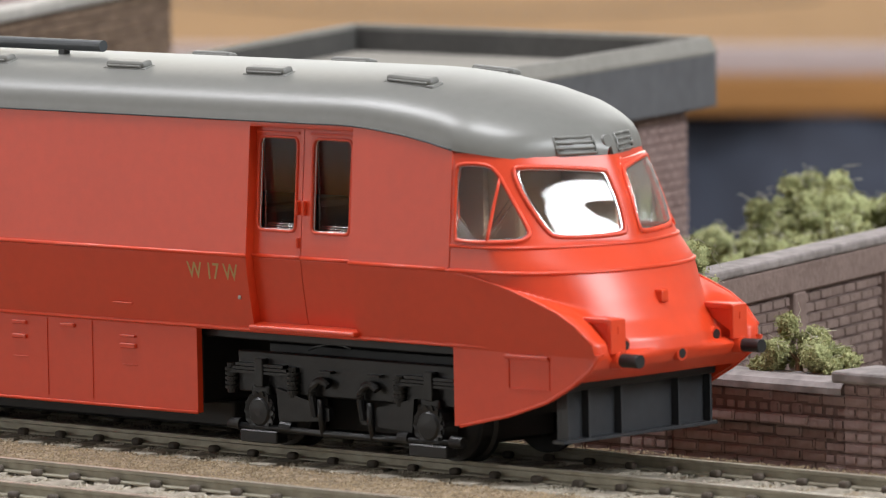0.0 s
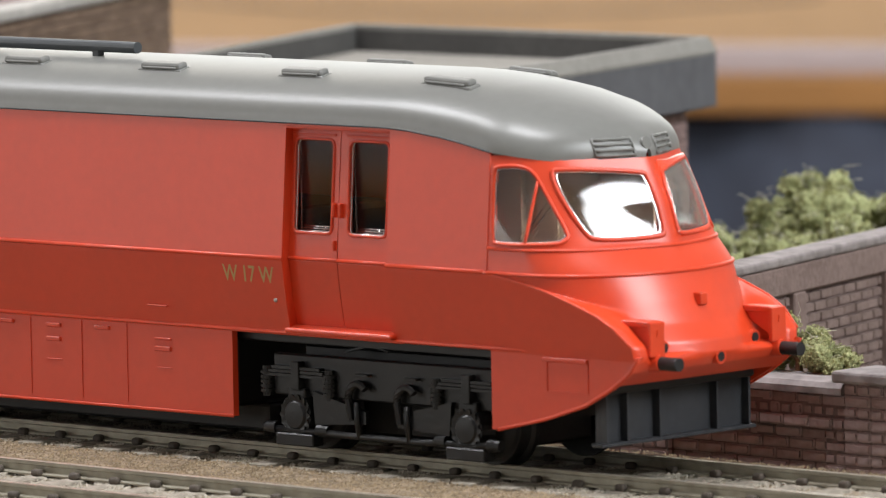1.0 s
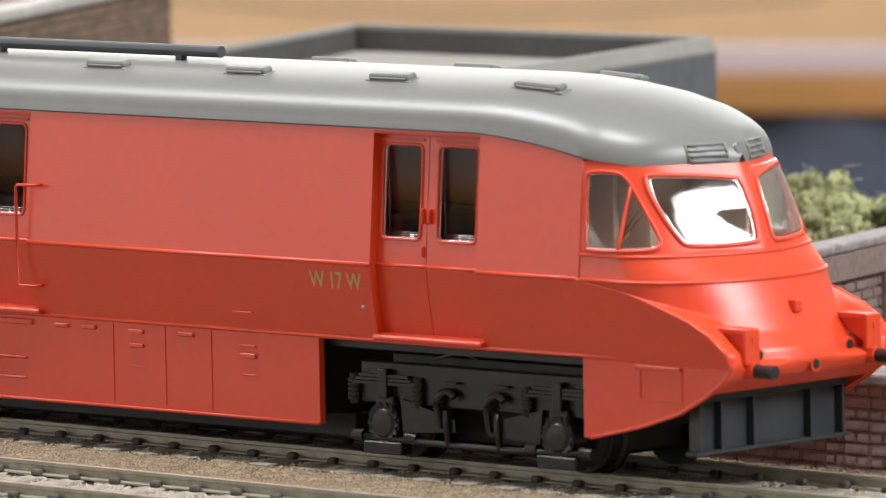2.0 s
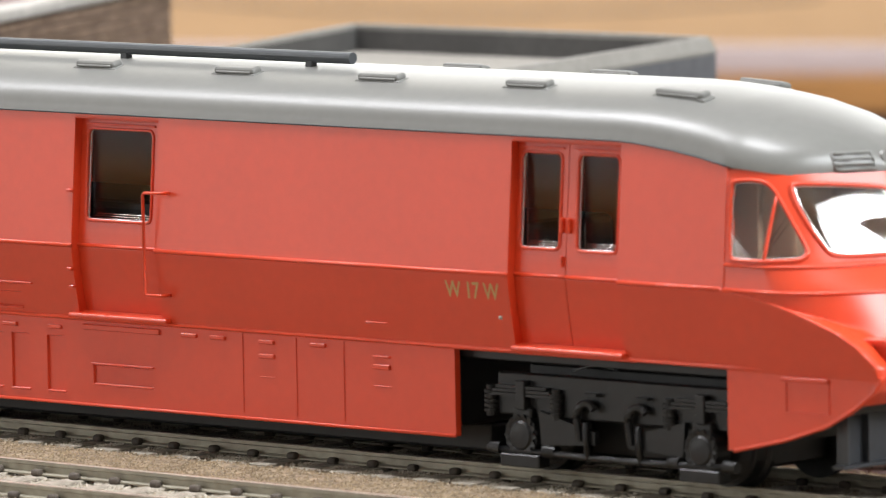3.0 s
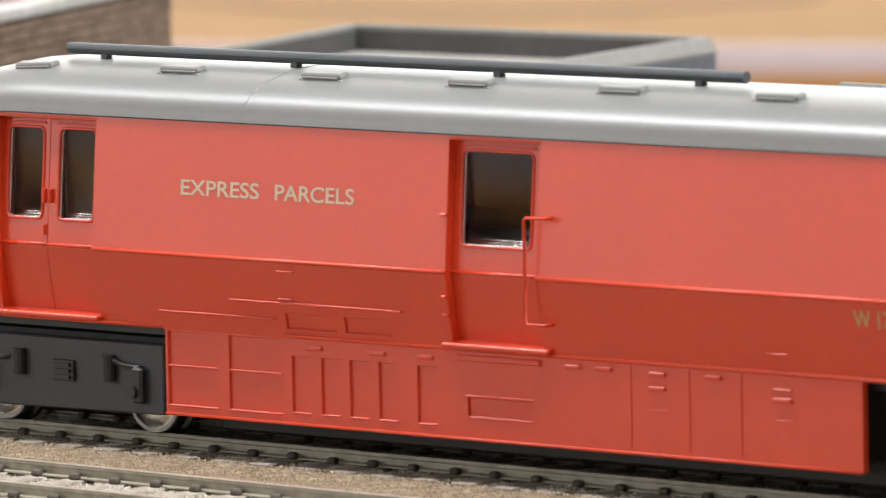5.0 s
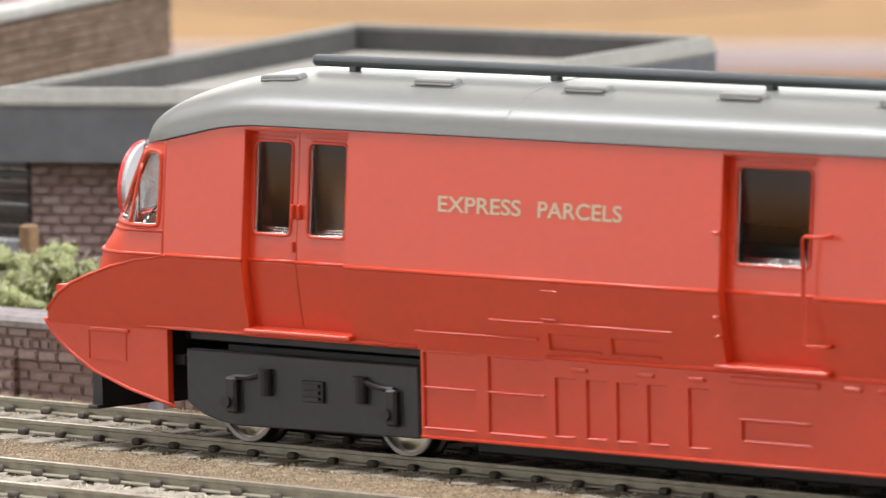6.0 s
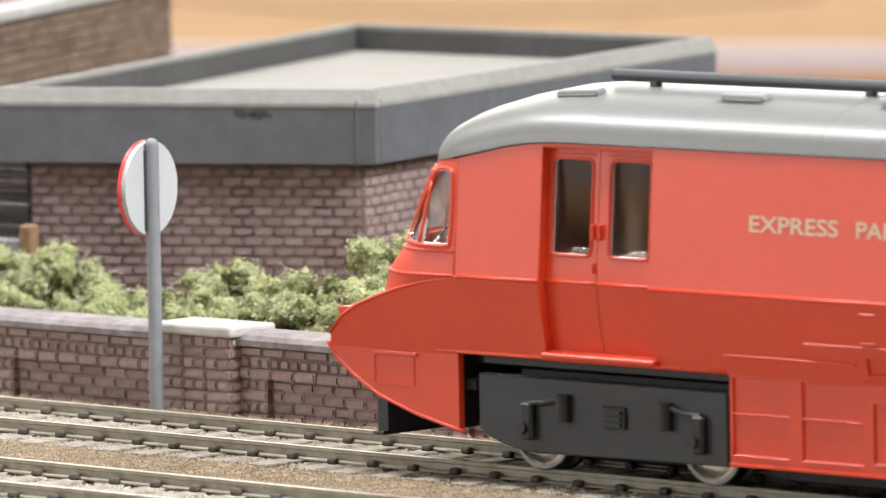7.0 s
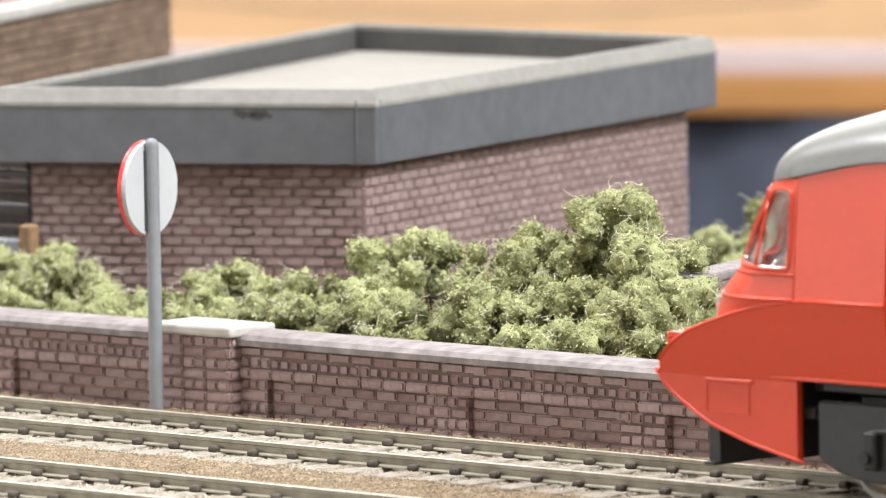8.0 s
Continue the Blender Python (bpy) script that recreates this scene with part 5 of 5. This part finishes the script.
# low grey wall end with a timber post, by the building's corner
stub = tagged(empty("low_fence", -83, 56, GZ), "low grey panel fence with a brown timber post", "fence")
boxpart("panel", (-32, 0, -0.8, 0.8, 0, 17.3), GREYPOST, stub, 0.3)
bm = bmesh.new()
box(bm, 0.1, 2.3, -1.0, 1.0, 0, 19.4, 0.4, 2)
part("post", bm, RUST, stub, "brown timber post")
slats = tagged(empty("slatted_fence", -100, 74, GZ), "dark fence of horizontal slats", "fence")
for k in range(17):
    bm = bmesh.new()
    box(bm, -40, 0, -0.5 + 0.15 * (k % 2), 0.5, 1.55 * k, 1.55 * k + 1.35, 0.2, 1)
    part("slat", bm, BLACK if k % 3 == 0 else SLATM, slats)
boxpart("post", (-41, -39.6, 0.4, 1.6, 0, 27), BLACK, slats, 0.2)
boxpart("post", (-1.4, 0, 0.4, 1.6, 0, 27), BLACK, slats, 0.2)

# ---- the road sign beside the line, seen from behind ----
sign = tagged(empty("road_sign", -21.6, 20.5, GZ, 12), "round road sign on a grey post, its red-rimmed face turned away", "sign")
bm = bmesh.new()
cyl(bm, (0, 0, 0), (0, 0, 35.2), 0.88, seg=20)
bmesh.ops.create_uvsphere(bm, u_segments=16, v_segments=8, radius=0.87, matrix=Matrix.Translation((0, 0, 35.2)))
part("post", bm, GREYPOST, sign)
bm = bmesh.new()
cyl(bm, (-1.5, 0.85, 29.6), (-0.7, 0.85, 29.6), 6.0, seg=48)
plate = part("sign_plate", bm, SIGNBACK, sign, "plain pale grey back of the sign")
bm = bmesh.new()
bmesh.ops.create_cone(bm, cap_ends=False, segments=48, radius1=6.12, radius2=6.12, depth=0.5, matrix=Matrix.Translation((-1.6, 0.85, 29.6)) @ Matrix.Rotation(math.pi / 2, 4, "Y"))
part("rim", bm, SIGNRED, plate, "red painted rim")
bm = bmesh.new()
box(bm, -0.9, -0.2, -0.9, 0.9, 24.2, 34.6, 0.1, 1)
part("clip_channel", bm, PIPE, sign)


# ---- bushes of foam flock ----
bm = bmesh.new()
bmesh.ops.create_icosphere(bm, subdivisions=3, radius=1.0)
bm.verts.ensure_lookup_table()
BALL_V = [v.co.copy() for v in bm.verts]
BALL_F = [tuple(v.index for v in f.verts) for f in bm.faces]
bm.free()


def bush(name, label, blobs, leaves, seed, base, size=0.55):
    """A shrub: short branching stems and a crown of many small leaf flakes over uneven clumps."""
    r = random.Random(seed)
    b = tagged(empty(name, *base), label, "bush", group="lineside bushes")
    bm = bmesh.new()
    for x, y, z, rx, ry, rz in blobs:
        cyl(bm, (x * 0.7, y * 0.7, -1), (x, y, z), 0.7, 0.25, 6)
        for k in range(4):
            t = r.uniform(0, math.tau)
            cyl(bm, (x, y, z * 0.5), (x + rx * 0.7 * math.cos(t), y + ry * 0.7 * math.sin(t), z + rz * 0.4), 0.3, 0.1, 5)
    part("stems", bm, RUST, b)
    vs, fs, cv, cf, allclumps = [], [], [], [], []
    area_sum = sum(q[3] * q[4] + q[3] * q[5] for q in blobs)
    for x, y, z, rx, ry, rz in blobs:
        n = int(leaves * (rx * ry + rx * rz) / area_sum)
        # dense clumps over the blob, with hollows between
        clumps = []
        for k in range(max(9, int(rx * rz * 0.5))):
            t, c = r.uniform(0, math.tau), r.uniform(-0.5, 1)
            q = math.sqrt(1 - c * c)
            d = r.uniform(0.78, 1.05)
            clumps.append((x + rx * d * q * math.cos(t), y + ry * d * q * math.sin(t), z + rz * d * c, r.uniform(1.1, 2.9) * min(1.0, rx / 6)))
        allclumps += clumps
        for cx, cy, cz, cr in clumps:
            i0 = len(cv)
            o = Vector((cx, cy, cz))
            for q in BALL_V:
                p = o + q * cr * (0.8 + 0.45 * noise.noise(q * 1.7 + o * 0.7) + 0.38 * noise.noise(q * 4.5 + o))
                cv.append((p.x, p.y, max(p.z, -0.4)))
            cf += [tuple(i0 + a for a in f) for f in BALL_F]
        for k in range(int(n * 1.3)):
            cx, cy, cz, cr = r.choice(clumps)
            t, c = r.uniform(0, math.tau), r.uniform(-1, 1)
            q = math.sqrt(1 - c * c)
            q3 = Vector((q * math.cos(t), q * math.sin(t), c))
            o3 = Vector((cx, cy, cz))
            d = cr * (0.8 + 0.45 * noise.noise(q3 * 1.7 + o3 * 0.7) + 0.38 * noise.noise(q3 * 4.5 + o3)) + r.uniform(-0.1, 0.3)
            p = Vector((cx + d * q * math.cos(t), cy + d * q * math.sin(t), cz + d * c))
            if p.z < -0.5:
                continue
            sz = size * r.uniform(0.22, 0.5)
            u = Vector((r.gauss(0, 1), r.gauss(0, 1), r.gauss(0, 1))).normalized()
            v = u.orthogonal().normalized()
            w = u.cross(v)
            i = len(vs)
            for e in (v * sz, w * sz * 0.7, -v * sz, -w * sz * 0.7 + u * sz * 0.4):
                vs.append(tuple(p + e))
            fs += [(i, i + 1, i + 2), (i, i + 2, i + 3)]
    tagged(raw("crown", vs, fs, LEAF, b), "green and yellow-green foam leaves", kind="stuff")
    tagged(raw("crown_core", cv, cf, LEAFCORE, b, smooth=True), "green foam inside the crown, coloured darker for the shade between clumps", kind="stuff")
    bm = bmesh.new()
    for k in range(60 if size < 0.5 else 1500):
        # short curled hairs lying over the clumps
        cx, cy, cz, cr = r.choice(allclumps)
        t, c = r.uniform(0, math.tau), r.uniform(-0.2, 1)
        q = math.sqrt(1 - c * c)
        p = Vector((cx + cr * q * math.cos(t), cy + cr * q * math.sin(t), cz + cr * c))
        if p.z < 0:
            continue
        h = Vector((r.gauss(0, 1), r.gauss(0, 1), r.gauss(0.15, 0.6))).normalized() * r.uniform(0.9, 2.4)
        g = Vector((r.gauss(0, 0.5), r.gauss(0, 0.5), r.uniform(0, 0.7)))
        tube(bm, [p, p + h * 0.5 + g, p + h], 0.045, 3)
    tagged(part("fibre_tuft", bm, TWIG, b, "fine pale fibres"), kind="stuff")
    return b


bush("bush", "large pale green foam bush behind the lineside wall",
     [(1, 2, 17, 8, 7, 11), (10, 0, 14, 8, 7, 10.5), (-8, 1, 14, 8, 7, 9.5), (-17, 2, 14, 7, 6, 9), (14, -5, 9, 7, 6, 10), (3, -8, 8, 12, 6, 9), (-12, -8, 8, 9, 6, 9), (17, -9, 6, 5, 4, 8)], 95000, 3, (28, 50, GZ + 0.2))
bush("bush", "spreading green foam bush between wall and building",
     [(0, 0, 11, 7, 6, 9), (9, 3, 12, 7, 6, 10), (-11, 0, 9, 7, 6, 7), (-21, -1, 9, 8, 5.5, 7.5), (-29, -1, 8, 6, 5, 7), (-6, -8, 6, 10, 5, 7.5), (8, -8, 7, 9, 5, 8), (-22, -8, 6, 9, 4, 6)], 70000, 4, (-12, 50, GZ))
bush("bush", "low grey-green foam bush beside the wall pier",
     [(-16, 0, 8.5, 8, 6, 7), (-4, 0, 9, 8, 6, 7.5), (8, 0, 7.5, 8, 6, 6), (18, -1, 6.5, 7, 5, 5.5), (-26, 0, 8, 8, 6, 7), (-10, -7, 6, 9, 4, 6), (6, -7, 6, 9, 4, 5.5), (18, -7, 5, 7, 4, 5)], 60000, 6, (-63, 48, GZ))
bush("bush", "small dark green tuft on the wall coping", [(0, 0, 2.2, 4.2, 2.8, 4.0), (4.3, 0.3, 1.1, 3.4, 2.4, 2.8), (-3.8, 0, 0.9, 3.0, 2.2, 2.6)], 16000, 7, (78.5, 30.0, 8.4), 0.4)
bush("bush", "pale green foam bushes beyond the long wall",
     [(5, 0, 11, 11, 9, 10.5), (-16, -2, 5, 9, 8, 7), (18, 5, 10.5, 12, 9, 9), (32, 10, 8, 12, 9, 9), (2, -14, 6, 12, 8, 8), (20, -8, 8, 10, 8, 8), (34, -6, 7, 10, 8, 8)], 60000, 8, (-26, 148, GZ), 0.8)

# ---- beyond the layout: a wooden side table with a dark cloth ----
rz = math.degrees(math.atan2(110.5 + 13, 219.9))
table = tagged(empty("side_table", -849, 945, -38.6, rz), "pine-topped side table with a pale edge over a dark cloth", "table")
boxpart("tabletop", (-900, 900, 0, 520, -8, 0), WOOD, table, 1)
boxpart("edge_strip", (-900, 900, -6, -0.2, -8.5, -0.4), WHITEB, table, 1)
boxpart("rail", (-900, 900, -9, -0.2, -19, -8.7), ORANGEB, table, 1)
bm = bmesh.new()
N = 240
top = [bm.verts.new((-900 + 1800 * k / N, -5 + 3 * math.sin(k * 0.55) + 2 * math.sin(k * 0.21), -19.2)) for k in range(N + 1)]
bot = [bm.verts.new((-900 + 1800 * k / N, -9 + 9 * math.sin(k * 0.55) + 6 * math.sin(k * 0.21), -700)) for k in range(N + 1)]
for k in range(N):
    bm.faces.new((bot[k], bot[k + 1], top[k + 1], top[k]))
ob = part("cloth", bm, NAVY, table, "dark navy hanging cloth", True)
so = ob.modifiers.new("thick", "SOLIDIFY")
so.thickness = 2 * MM
for sx in (-860, 860):
    for sy in (40, 480):
        boxpart("leg", (sx - 25, sx + 25, sy - 25, sy + 25, -861, -8), WOOD, table, 2)


cable = bpy.data.curves.new("cable", "CURVE")
cable.dimensions, cable.bevel_depth, cable.bevel_resolution = "3D", 0.4 * MM, 2
sp = cable.splines.new("NURBS")
way = [(-1080, 1052), (-1024, 1031), (-965, 1024), (-925, 1029), (-899, 1049), (-885, 1090), (-880, 1140)]
sp.points.add(len(way) - 1)
for p, (x, y) in zip(sp.points, way):
    p.co = (x * MM, y * MM, -38.1 * MM, 1)
sp.use_endpoint_u = True
cable.materials.append(PIPE)
tmp = bpy.data.objects.new("cable", cable)
me = bpy.data.meshes.new_from_object(tmp)
bpy.data.objects.remove(tmp)
tagged(new("cable", me), "thin dark cable lying in an arc on the pine tabletop", "cable")

# across the room, mirrored in the railcar's door windows: a pine bench over a dark front
bench = tagged(empty("bench", -2200, -2150, RZ0), "narrow pine counter with a dark front against the room wall", "bench")
boxpart("top", (-760, 760, 10, 60, 676, 692), ORANGEB, bench, 3)
boxpart("front", (-740, 740, 15, 50, 60, 675.8), NAVY, bench, 2)
for sx in (-700, 700):
    boxpart("leg", (sx - 30, sx + 30, 10, 60, 0, 60), WOOD, bench, 2)


# ---- movement ----
def motions():
    x0 = -34.6
    run = [(0.0, 0.0), (0.5, 2.44), (1.0, 6.05), (1.7, 15.1), (2.3, 26.5), (2.5, 30.5), (3.0, 42.8), (3.5, 56.7), (4.0, 69.04), (4.2, 76.4), (4.75, 95.8), (5.3, 116.5), (5.5, 123.85),
           (6.0, 148.3), (6.5, 171.6), (7.0, 196.75), (7.5, 221.3), (8.0, 249.2)]
    walk(car, [(t, pose((x0 + s) * MM, 0, -0.15 * MM, 0, -0.2, 0)) for t, s in run])
    steps = []
    for (a, p), (b, q) in zip(run, run[1:]):
        n = max(1, math.ceil((q - p) / 6.0))
        steps += [(a + (b - a) * k / n, p + (q - p) * k / n) for k in range(n)]
    steps.append(run[-1])
    for w, x in AXLES:
        walk(w, [(t, pose(x * MM, 0, (4.85 - 0.0035 * x) * MM, 0, math.degrees(s / 4.7), 0)) for t, s in steps])


motions()
